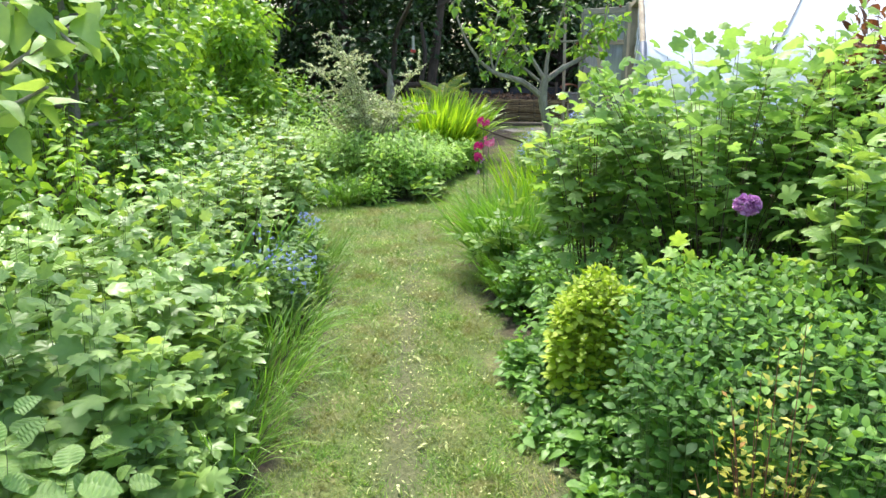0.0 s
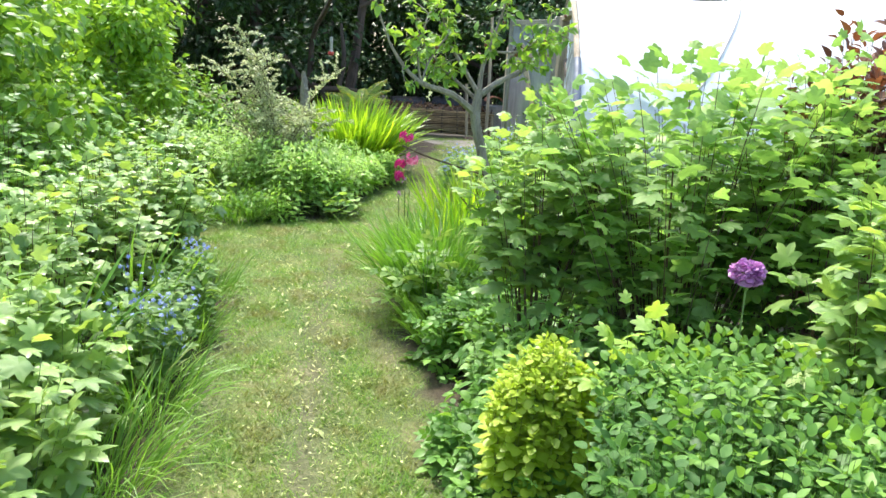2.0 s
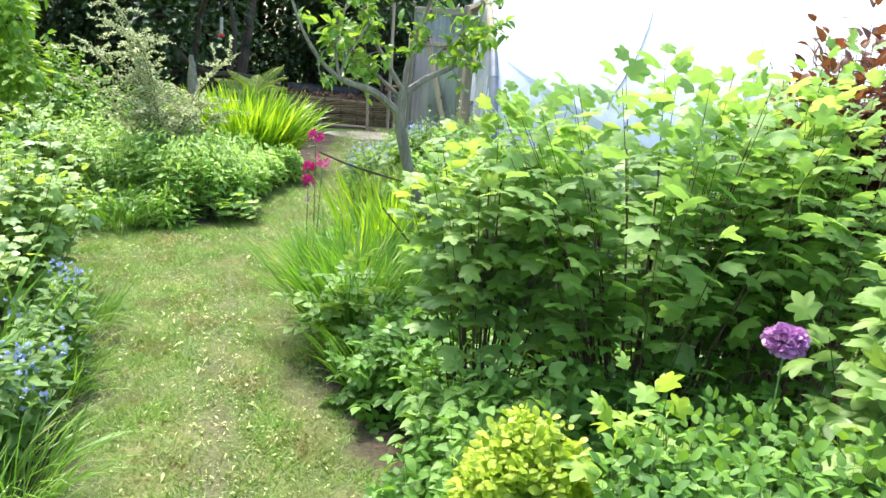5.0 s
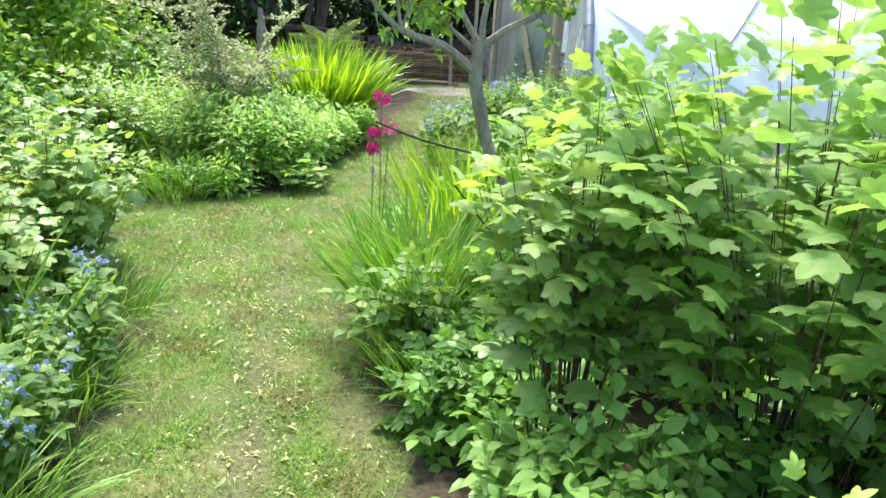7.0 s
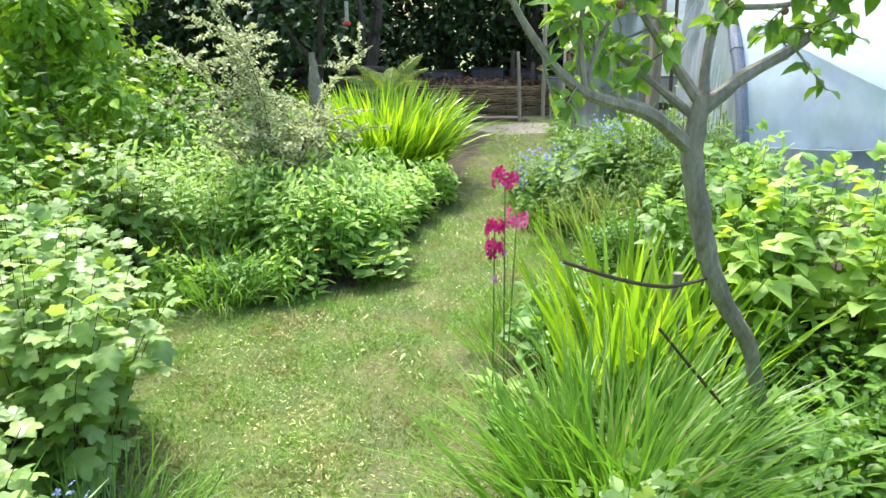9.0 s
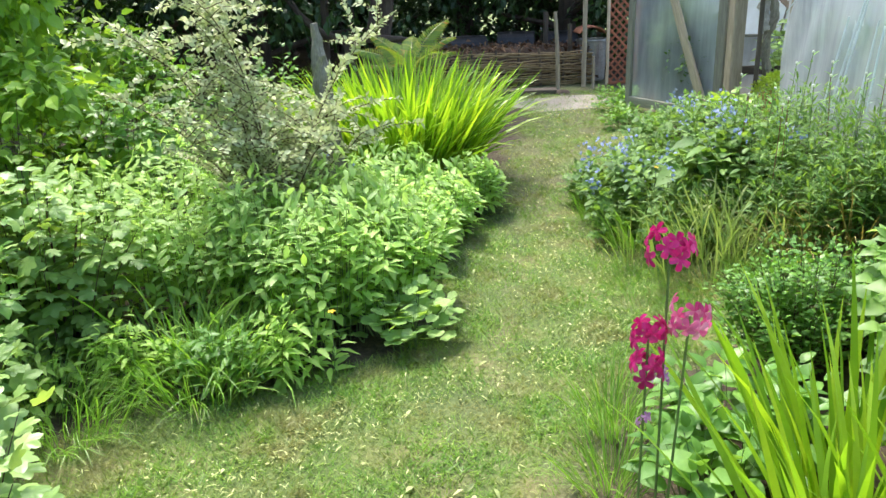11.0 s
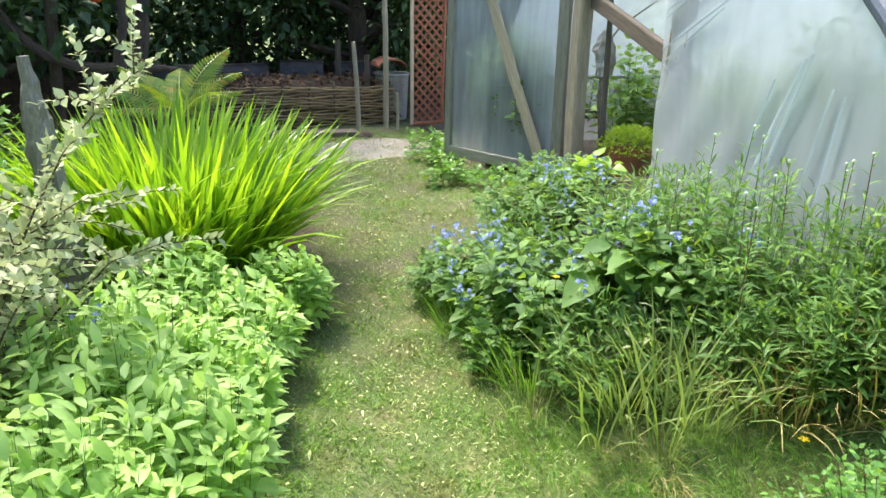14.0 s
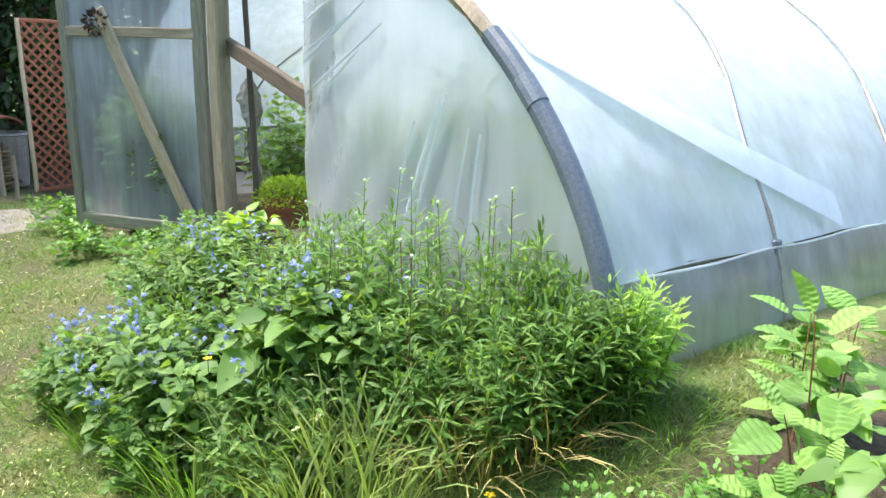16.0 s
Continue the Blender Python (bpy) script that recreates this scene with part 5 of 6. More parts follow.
bush("raspberry", "sunlit raspberry canes with ribbed yellow-green leaves", "shrub", (2.05, 7.05), 113, 9, (.42, .2), .5, RIBBED, LEAF_RIBBED, .125, 8, STEM_RED, root=.5, start=.35, thick=.0045, dome=.25, singles=54, stalk=.05, rise=14, taper=.25)
bush("raspberry", "low raspberry sucker with broad ribbed leaves", "shrub", (1.64, 6.98), 117, 5, (.18, .14), .46, RIBBED, LEAF_RIBBED, .13, 5, STEM_RED, root=.6, start=.3, thick=.004, dome=.25, singles=50, stalk=.04)
for k, (x, y, h, r) in enumerate(((.62, 3.55, .42, .24), (.72, 4.05, .5, .26), (.58, 4.4, .4, .22), (.95, 4.3, .55, .3), (.62, 3.2, .4, .2), (.75, 2.75, .35, .2), (.46, 2.78, .14, .14), (.5, 3.12, .17, .15), (.5, 3.42, .2, .15), (.58, 2.6, .2, .12), (.6, 2.3, .12, .12), (.58, 1.9, .12, .14), (.95, 3.35, .5, .26), (1.3, 3.25, .5, .28), (1.65, 3.2, .5, .28), (.85, 3.65, .45, .26), (1.0, 3.1, .42, .22), (.78, 3.3, .52, .22), (.82, 3.05, .5, .2), (1.05, 3.02, .6, .24), (1.4, 3.05, .62, .26), (1.75, 3.05, .62, .26), (.75, 4.95, .5, .22), (.72, 4.7, .42, .22), (.95, 5.1, .6, .24), (.9, 4.75, .5, .22), (.5, 5.7, .2, .16), (.6, 5.6, .32, .18), (.4, 6.0, .14, .14), (.66, 5.8, .34, .16), (1.15, 5.0, .36, .26), (1.35, 5.2, .4, .26), (1.2, 5.5, .4, .26), (1.5, 5.55, .45, .28), (1.65, 5.3, .5, .28), (.98, 5.5, .34, .2), (1.3, 5.85, .5, .26), (1.55, 5.95, .5, .28), (1.75, 5.7, .5, .28))):
    bush("ground_elder", "low leafy green weeds under the currants", "weed", (x, y), 120 + k, 26, (r, r), h, (OVATE, OVATE, PINNATE)[k % 3], LEAF_NETTLE, (.07, .075, .16)[k % 3], 9, STEM_GREEN,
         root=.7, start=.15, rise=5, hang=.5, stalk=.02, thick=.002, dome=.35, singles=20, group="weeds under the currants")
for k, (x, y, h, r) in enumerate(((1.15, 3.35, .72, .24), (1.45, 3.4, .78, .26), (1.8, 3.4, .8, .28), (1.65, 3.85, .7, .34), (2.1, 3.9, .7, .36), (1.3, 3.7, .6, .28))):
    bush("nettle", "shaded nettles standing among the currant stems", "weed", (x, y), 870 + k, 18, (r, r), h, OVATE, LEAF_NETTLE, .095, 11, STEM_GREEN, root=.8, start=.15, rise=-5, hang=.5, opposite=True, stalk=.015, thick=.003, dome=.2, group="nettles among the currants")
for k, (x, y, h) in enumerate(((.62, 3.28, .62), (.76, 3.15, .66), (.9, 3.42, .68), (.7, 3.55, .62), (.66, 3.72, .6), (.82, 3.6, .72), (1.02, 3.5, .72))):
    bush("balm", "fresh green leafy herb standing before the currants", "herb", (x, y), 880 + k, 16, (.15, .14), h, OVATE, LEAF_RIBBED, .085, 11, STEM_GREEN, root=.7, start=.3, rise=12, hang=.25, opposite=True, stalk=.01, thick=.0025, dome=.25, singles=22, group="leafy herbs before the currants")
bush("dog_rose", "wild rose shoot with blue-green leaflets in the grass", "plant", (.4, 4.85), 130, 9, (.2, .2), .6, PINNATE, LEAF_BROAD, .2, 6, STEM_GREEN, root=.5, start=.4, rise=20, stalk=.02, singles=36, dome=.3)
for k, (x, y, n, r, h, w) in enumerate(((.48, 5.2, 600, .15, .78, 1), (.46, 5.5, 300, .14, .6, 1), (.66, 5.4, 380, .15, .78, 1), (.5, 4.62, 300, .14, .42, 1),
                                        (.38, 6.75, 150, .1, .3, 1), (.5, 7.1, 200, .12, .3, 1))):
    clump("grass_tuft", "long uncut grass leaning over the path edge", "grass", (x, y), 140 + k, n, r, h, GRASSES[:2], LEAF_GRASS, .4, 30, "grass tufts", .6)
for k, (x, y, n, r, h) in enumerate(((.72, 6.0, 90, .13, .86), (.92, 6.35, 90, .14, .85), (1.08, 6.0, 60, .12, .8))):
    clump("crocosmia", "clump of upright yellow-green sword leaves", "plant", (x, y), 150 + k, n, r, h, SWORDS[:2], LEAF_IRIS, .27, 60, "sword-leaved clumps")
bush("spiraea", "low dense shrub of small fresh green leaves", "shrub", (1.28, 7.25), 160, 150, (.42, .28), .52, OVATE_FLAT, LEAF_NETTLE, .034, 26, STEM_BROWN, root=.5, start=.2, thick=.0025, dome=.45, singles=120)
bush("spiraea", "low dense shrub spreading towards the tunnel", "shrub", (1.68, 7.02), 161, 100, (.34, .24), .36, OVATE_FLAT, LEAF_NETTLE, .036, 24, STEM_BROWN, root=.5, start=.2, thick=.0025, dome=.4)
bush("hellebore", "broad green leaves filling the bed behind the primula", "plant", (.85, 6.85), 163, 34, (.32, .3), .42, OVATE, LEAF_NETTLE, .11, 6, STEM_GREEN, root=.5, start=.35, thick=.003, singles=20)
bush("hellebore", "low broad green leaves behind the primula", "plant", (.62, 6.55), 162, 22, (.22, .25), .4, OVATE, LEAF_NETTLE, .11, 5, STEM_GREEN, root=.5, start=.5, thick=.003, singles=30)


def stalk_head(parent, name, petals, material, foot, top, n, size, radius, rng, label="", ball=1.0, thick=.003):
    part("stalk", tube([foot, (np.array(foot) + top) / 2 + rng.normal(0, .01, 3), top], [thick, thick, thick * .8], 5), STEM_GREEN, parent)
    v, f = flower_head(petals, material, n, size, rng, radius, ball)
    v = v * (1, 1, .78)
    part(name, (v + np.array(top), f), material, parent, label)


def build_flowers():
    rng = np.random.default_rng(70)
    al = thing("allium", "round purple allium flower on a tall stem", "flower", (1.13, 2.66, 0))
    stalk_head(al, "flower_head", PETAL, PETAL_PURPLE, (0, 0, .1), (-.015, .0, 1.04), 420, .024, .027, rng)
    pr = thing("candelabra_primula", "candelabra primula with tiers of magenta flowers", "flower", (.36, 6.34, 0))
    stems = (((0, 0), (-.02, -.02), ((.985, 1, .085), (.66, 2, .03))), ((.0, -.04), (.03, -.04), ((.82, 3, .07),)), ((-.05, .0), (-.06, -.03), ((.775, 1, .06), (.695, 1, .055), (.56, 2, .025))))
    for (bx, by), (tx, ty), tiers in stems:
        h = max(t[0] for t in tiers)
        part("stalk", tube([(bx, by, 0), (tx, ty, h)], [.004, .003], 5), STEM_GREEN, pr)
        for z, kind, r in tiers:
            for k in range(9 if r > .04 else 5):
                a = k * 2.4
                c = np.array([tx + r * .6 * math.cos(a), ty + r * .6 * math.sin(a), z + rng.uniform(-.025, .025)])
                out = np.array([math.cos(a), math.sin(a), rng.uniform(-.3, .5)])
                ang = np.linspace(0, 2 * math.pi, 5, endpoint=False)
                o = unit(out)
                sx = unit(np.cross(o, UP))
                sy = np.cross(sx, o)
                d = np.cos(ang)[:, None] * sx + np.sin(ang)[:, None] * sy + o * .15
                q = spread_leaves(PETAL, np.repeat(c[None], 5, 0), d, np.repeat(o[None], 5, 0), np.full(5, .025 if r > .04 else .012))
                part("floret", q, (None, PETAL_PINK, PETAL_PURPLE, PETAL_ROSE)[kind], pr)
    d = np.stack([np.cos(np.arange(9) * 2.4), np.sin(np.arange(9) * 2.4), np.full(9, .7)], 1)
    single_leaves(LANCE, LEAF_MINT, d * .02 * (1, 1, 0), d, np.repeat(UP[None], 9, 0), rng.uniform(.12, .18, 9), pr)
    spots = [(.7, 3.9, .72), (1.22, 8.79, .51), (1.42, 8.8, .55), (.62, 2.1, .12), (1.5, 7.75, .32), (-.55, 7.6, .3)]
    for x, y, z in spots:
        b = thing("buttercup", "yellow buttercup flower on a thin stem", "flower", (x, y, float(height(x, y))), "buttercups")
        top = np.array([0.01, 0, z - float(height(x, y))])
        part("stalk", tube([(0, 0, 0), top], .0018, 4), STEM_GREEN, b)
        a = np.linspace(0, 6.28, 6)[:5]
        q = spread_leaves(PETAL, np.repeat(top[None], 5, 0), np.stack([np.cos(a), np.sin(a), a * 0 + .5], 1), np.repeat(UP[None], 5, 0), np.full(5, .017))
        part("petals", q, PETAL_YELLOW, b)


build_flowers()


def alkanet(at, seed, tall, spread, shoots, heads, label, singles=30):
    """Green alkanet: hairy leaves and sprays of small blue flowers."""
    ob, tips, rng = bush("alkanet", label, "plant", at, seed, shoots, spread, tall, LANCE if singles == 0 else OVATE, LEAF_ALKANET, .08, 15, STEM_GREEN, root=.55, start=.15, rise=18, stalk=.02, thick=.003, dome=.35, singles=singles, group="blue alkanet")
    for k in range(min(heads, shoots)):
        c = tips[k] + (0, 0, .02)
        pts = c + rng.normal(0, .03, (8, 3))
        vs = []
        for p in pts:
            a = np.linspace(0, 6.28, 6)[:5]
            n = unit(rng.normal(size=3) + (0, 0, .5))
            sx = unit(np.cross(n, (0.3, .9, .1)))
            sy = np.cross(n, sx)
            d = np.cos(a)[:, None] * sx + np.sin(a)[:, None] * sy
            vs.append(spread_leaves(PETAL, np.repeat(p[None], 5, 0), d, np.repeat(n[None], 5, 0), np.full(5, .0115)))
        part("flower_spray", join(vs), PETAL_BLUE, ob, "small blue flowers")["kind"] = "stuff"


alkanet((1.4, 9.0), 170, .46, (.42, .5), 46, 16, "blue-flowered alkanet in the bed by the tunnel", 80)
alkanet((1.22, 9.4), 171, .42, (.32, .45), 34, 26, "alkanet with blue sprays at the path edge", 50)
alkanet((1.95, 9.6), 172, .3, (.4, .5), 34, 12, "alkanet growing before the tunnel door", 0)
alkanet((1.7, 8.6), 173, .52, (.4, .35), 40, 8, "tall leafy alkanet with few flowers", 60)
alkanet((-.98, 4.15), 174, .55, (.2, .45), 30, 11, "blue alkanet leaning over the path edge", 60)
alkanet((-.95, 4.9), 175, .5, (.2, .35), 22, 6, "blue alkanet among the bed's strap leaves", 40)
alkanet((-.85, 8.9), 176, .72, (.5, .4), 26, 9, "alkanet flowering behind the mint", 0)
bush("comfrey", "broad drooping hairy leaves in the tunnel bed", "plant", (1.62, 8.72), 177, 14, (.3, .22), .5, OVATE, LEAF_ALKANET, .19, 7, STEM_GREEN, root=.5, start=.3, rise=0, hang=.7, thick=.004, dome=.3, singles=60, toward=(-.3, -.8, .4))
bush("withered_weed", "withered red-brown weed stems at the bed edge", "weed", (1.8, 7.86), 178, 30, (.16, .1), .34, NARROW, DRY, .05, 9, STEM_RED, root=.7, start=.2, rise=10, hang=.6, thick=.003, dome=.3, singles=20)
for k, (x, y, h, r) in enumerate(((1.95, 8.55, .58, .32), (2.0, 8.15, .5, .28), (1.7, 8.9, .55, .3), (1.35, 8.55, .4, .25), (2.05, 9.1, .42, .3), (1.75, 8.25, .45, .25), (1.5, 9.6, .34, .3), (1.85, 7.9, .45, .22), (2.0, 7.85, .45, .2), (1.62, 8.05, .4, .2), (2.1, 8.0, .5, .2), (1.88, 7.74, .44, .16), (1.98, 7.66, .44, .14), (1.72, 7.84, .4, .16))):
    bush("sweet_rocket", "tall narrow-leaved weed with small white buds", "plant", (x, y), 180 + k, 30, (r, r), h, NARROW, LEAF_ALKANET, .085, 18, STEM_GREEN, root=.7, start=.2, rise=35, stalk=.008,
         thick=.003, dome=.25, singles=25, group="narrow-leaved weeds")
bush("euphorbia", "bright green bushy plant beside the tunnel foot", "plant", (2.08, 7.62), 190, 40, (.16, .14), .42, LANCE, LEAF_MINT, .06, 20, STEM_GREEN, root=.5, start=.3, rise=35, stalk=.005, thick=.0025, dome=.3, singles=40)
bush("sage", "grey-leaved sage sprig in the bed edge", "herb", (1.42, 8.42), 191, 10, (.16, .12), .38, LANCE, LEAF_SILVER, .07, 9, STEM_BROWN, root=.4, start=.4, thick=.003, singles=40)
bush("squash_plant", "young plant with pale heart-shaped leaves by the door post", "plant", (2.2, 10.1), 192, 6, (.18, .18), .22, HEART, LEAF_PALE, .16, 4, STEM_GREEN, root=.3, start=.6, stalk=.04, singles=18)
for k, (x, y) in enumerate(((2.05, 11.9), (2.15, 12.5), (2.35, 13.2), (2.25, 11.4))):
    bush("ground_ivy", "low green weeds at the foot of the tunnel door", "weed", (x, y), 195 + k, 22, (.26, .3), .2, OVATE_FLAT, LEAF_NETTLE, .07, 7, STEM_GREEN, root=.8, start=.3, dome=.3, thick=.002, group="weeds by the door")
for k in range(16):
    rng = np.random.default_rng(900 + k)
    x, y = rng.uniform(1.55, 2.15), rng.uniform(8.1, 8.9)
    b = thing("budded_stem", "slender weed stem topped with small white buds", "flower", (x, y, float(height(x, y))), "budded stems")
    h = rng.uniform(.5, .72)
    top = np.array([rng.normal(0, .03), rng.normal(0, .03), h])
    part("stalk", tube([(0, 0, 0), top * (.5, .5, .55), top], [.003, .0025, .002], 4), STEM_RED if k % 3 == 0 else STEM_GREEN, b)
    s = np.linspace(.55, .97, 9)
    p = top[None] * s[:, None]
    d = np.stack([np.cos(np.arange(9) * 2.4), np.sin(np.arange(9) * 2.4), np.full(9, 1.0)], 1)
    part("leaves", spread_leaves(NARROW, p, d, np.repeat(UP[None], 9, 0), np.full(9, .055)), LEAF_NETTLE, b)
    bm = bmesh.new()
    bmesh.ops.create_icosphere(bm, subdivisions=1, radius=.008, matrix=Matrix.Translation(top))
    part("bud", bm, PETAL_WHITE, b)

# ---- beds on the left ----
for k, (x, y, h, r, n) in enumerate(((-1.15, 1.55, .78, .38, 30), (-1.2, 2.2, .92, .4, 34), (-1.75, 1.9, 1.0, .4, 30), (-1.18, 2.85, .86, .38, 32), (-1.75, 2.7, 1.05, .45, 34), (-1.2, 3.45, .82, .34, 28),
                                     (-2.4, 2.3, 1.1, .5, 30), (-1.75, 3.5, .98, .42, 32), (-2.4, 3.2, 1.15, .5, 30), (-1.1, 1.0, .7, .35, 26), (-1.8, 1.1, .9, .4, 26), (-.98, 1.55, .46, .25, 20), (-.98, 2.05, .5, .25, 20), (-1.0, 2.5, .5, .22, 18))):
    m = PALM if k > 10 else (RIBBED, CURRANT, RIBBED, PALM)[k % 4]
    bush("bramble", "leafy waist-high bramble and currant growth", "shrub", (x, y), 200 + k, n, (r, r), h, m, (LEAF_BROAD, LEAF_BROAD, LEAF_CURRANT, LEAF_BROAD)[k % 4], (.125, .12, .13, .14)[k % 4], 16, STEM_GREEN,
         root=.65, start=.12, rise=6, hang=.32, stalk=.03, thick=.003, dome=.42, singles=90 if k in (0, 1, 3, 5, 9) else 0, group="leafy bed beside the path", toward=(.7, -.3, .6))
for k, (x, y, h, r, n, m) in enumerate(((-1.55, 4.3, 1.02, .45, 36, 0), (-2.2, 4.3, 1.2, .5, 36, 1), (-1.5, 5.1, .98, .42, 34, 0), (-2.1, 5.3, 1.15, .5, 36, 2), (-2.7, 5.0, 1.4, .5, 34, 1),
                                        (-1.42, 5.9, .95, .58, 56, 0), (-2.4, 6.3, 1.15, .5, 36, 2), (-1.75, 6.75, .85, .38, 30, 0), (-2.9, 7.2, 1.3, .55, 36, 1), (-2.2, 7.4, 1.0, .5, 36, 2), (-2.35, 8.9, 1.1, .5, 38, 1), (-2.1, 9.9, 1.1, .5, 36, 2), (-2.9, 8.4, 1.4, .5, 36, 1))):
    bush("currant_bush", ("redcurrant bush with shining lobed leaves", "tall leafy shrub with fresh yellow-green leaves", "leafy green shrub in the deep bed")[m], "shrub", (x, y), 220 + k, n, (r, r), h,
         (CURRANT, OVATE, PINNATE)[m], (LEAF_BROAD, LEAF_TREE, LEAF_NETTLE)[m], (.11, .1, .2)[m], (20, 18, 14)[m], STEM_BROWN, root=.45, start=.1, rise=-8, hang=.7, stalk=.03, thick=.004, dome=.35,
         mains=5, singles=100 if k in (2, 5, 7) else 0, group="shrubs of the deep bed", toward=(.7, -.5, .5))
for k, (x, y, n, r, h) in enumerate(((-.92, 3.2, 260, .2, .46), (-.9, 3.75, 260, .18, .46), (-.92, 2.6, 220, .2, .42), (-.98, 4.6, 300, .2, .38), (-1.02, 5.35, 320, .22, .38), (-.93, 1.9, 110, .18, .25),
                                     (-1.45, 6.2, 260, .2, .26), (-1.6, 7.35, 420, .26, .34), (-.9, 2.95, 170, .2, .27), (-.93, 2.25, 120, .2, .25), (-1.1, 7.58, 420, .24, .36), (-2.0, 7.2, 380, .28, .36))):
    clump("grass_tuft", "soft uncut grass at the foot of the bed", "grass", (x, y), 240 + k, n, r, h, GRASSES, LEAF_GRASS, .35, 20, "grass tufts", .55)
for k, (x, y, n, r, h) in enumerate(((1.32, 8.4, 220, .16, .42), (1.15, 8.8, 260, .16, .3), (1.1, 9.4, 260, .16, .26), (1.25, 9.95, 260, .2, .24), (1.5, 8.35, 200, .18, .36), (1.8, 8.05, 240, .22, .28))):
    clump("grass_tuft", "long pale grass at the foot of the bed", "grass", (x, y), 810 + k, n, r, h, GRASSES[:2], LEAF_STRAW if k in (0, 4) else LEAF_GRASS, .4, 20, "grass tufts", .45)
for k, (x, y) in enumerate(((1.0, 8.35), (1.15, 7.95), (1.4, 7.8), (1.6, 7.65), (1.05, 7.7), (1.35, 7.62), (1.85, 7.55), (.9, 8.0), (.95, 8.75), (1.5, 7.95), (2.05, 7.45), (1.2, 8.15))):
    clump("rough_grass", "short rough green grass before the tunnel bed", "grass", (x, y), 930 + k, 300, .2, .12, GRASSES, LEAF_GRASS, .7, 0, "rough grass", .8)
for k, (x, y, h, r) in enumerate(((1.3, 8.55, .3, .22), (1.55, 8.35, .32, .24), (1.15, 9.0, .3, .2), (1.8, 8.2, .34, .24), (1.15, 9.7, .28, .2), (1.4, 9.3, .38, .25), (1.75, 10.0, .28, .3), (2.1, 10.3, .2, .3))):
    bush("cinquefoil", "low feathery green weeds along the bed edge", "weed", (x, y), 830 + k, 34, (r, r), h, PINNATE, LEAF_ALKANET, .1, 9, STEM_GREEN, root=.7, start=.15, rise=10, hang=.4, thick=.002, dome=.4, group="weeds of the tunnel bed")
bush("currant_bush", "redcurrant bush at the back of the grass pocket", "shrub", (-1.85, 7.95), 239, 46, (.5, .42), .98, CURRANT, LEAF_BROAD, .11, 20, STEM_BROWN, root=.45, start=.08, rise=-8, hang=.7, stalk=.03, thick=.004, dome=.35,
     mains=5, singles=80, group="shrubs of the deep bed", toward=(.7, -.5, .5))
for k, (x, y, n, r, h) in enumerate(((-1.2, 4.75, 40, .08, .7), (-1.4, 3.9, 40, .08, .8), (-1.25, 7.85, 70, .14, .55), (-.98, 7.72, 140, .2, .42))):
    clump("montbretia", "tuft of long green strap leaves", "plant", (x, y), 250 + k, n, r, h, GRASSES if k > 1 else SWORDS, LEAF_GRASS if k > 1 else LEAF_NETTLE, .5, 30, "strap-leaved tufts")
for k, (x, y, n, r, h, s) in enumerate(((1.3, 8.14, 44, .12, .56, .2), (1.42, 8.08, 32, .1, .5, .25), (1.16, 8.3, 26, .1, .46, .25), (1.05, 8.62, 30, .1, .42, .3), (1.55, 8.0, 40, .12, .42, .3))):
    clump("seeding_grass", "tall pale grass stems before the tunnel bed", "grass", (x, y), 850 + k, n, r, h, GRASSES[:2], LEAF_STRAW, s, 20, "tall grass", .5)
for k, (x, y, n, r, h, s) in enumerate(((1.26, 8.06, 260, .16, .13, 1.2), (1.78, 7.8, 160, .16, .34, .4), (1.62, 7.9, 110, .14, .3, .5), (.42, 2.3, 170, .16, .12, 1.2), (.44, 1.95, 150, .16, .12, 1.2), (1.0, 8.95, 100, .12, .12, 1.1))):
    clump("dry_grass", "tuft of dead straw at the bed edge", "grass", (x, y), 860 + k, n, r, h, GRASSES, DRY, s, 20, "dry tufts", .7)
# mint-like mound, lady's mantle, silver shrub
for k, (x, y, h, r, n) in enumerate(((-.62, 8.05, .66, .36, 90), (-.3, 8.35, .58, .3, 76), (-.15, 8.9, .48, .26, 60), (-1.15, 8.35, .66, .38, 80), (-.75, 8.75, .66, .36, 70), (.05, 9.35, .45, .24, 56), (.3, 9.75, .42, .22, 46),
                                     (-.2, 9.6, .55, .3, 60), (-1.7, 8.3, .8, .4, 60), (-1.45, 9.2, .85, .45, 60), (-.5, 8.5, .72, .3, 64), (-.88, 8.25, .74, .3, 64), (-.4, 8.95, .62, .28, 56))):
    bush("loosestrife", "lush mound of pale green lance-leaved perennials", "perennial", (x, y), 260 + k, int(n * 1.5), (r, r), h, OBLONG, LEAF_MINT, .084, 13, STEM_GREEN, tips=LEAF_MINT_TIP, tip_from=.6, vary=.84, taper=.2, root=.8, start=.25, rise=8, hang=.15, stalk=.008, thick=.0025,
         opposite=True, dome=.3, singles=60 if k < 3 else 0, group="lance-leaved perennials", toward=(.5, -.8, .4))
bush("ladys_mantle", "rounded scalloped leaves spilling on the grass", "plant", (-.26, 7.92), 275, 26, (.27, .2), .3, MALLOW, LEAF_MANTLE, .1, 4, STEM_GREEN, root=.6, start=.5, rise=5, stalk=.03, singles=70, dome=.6)
for k, (x, y) in enumerate(((-1.35, 7.62), (-.72, 7.62), (-1.75, 7.5))):
    bush("yarrow_weed", "leafy weeds in the long grass", "weed", (x, y), 277 + k, 24, (.2, .14), .36, LANCE, LEAF_MINT, .085, 10, STEM_GREEN, root=.7, start=.15, rise=15, hang=.3, singles=30, thick=.002)
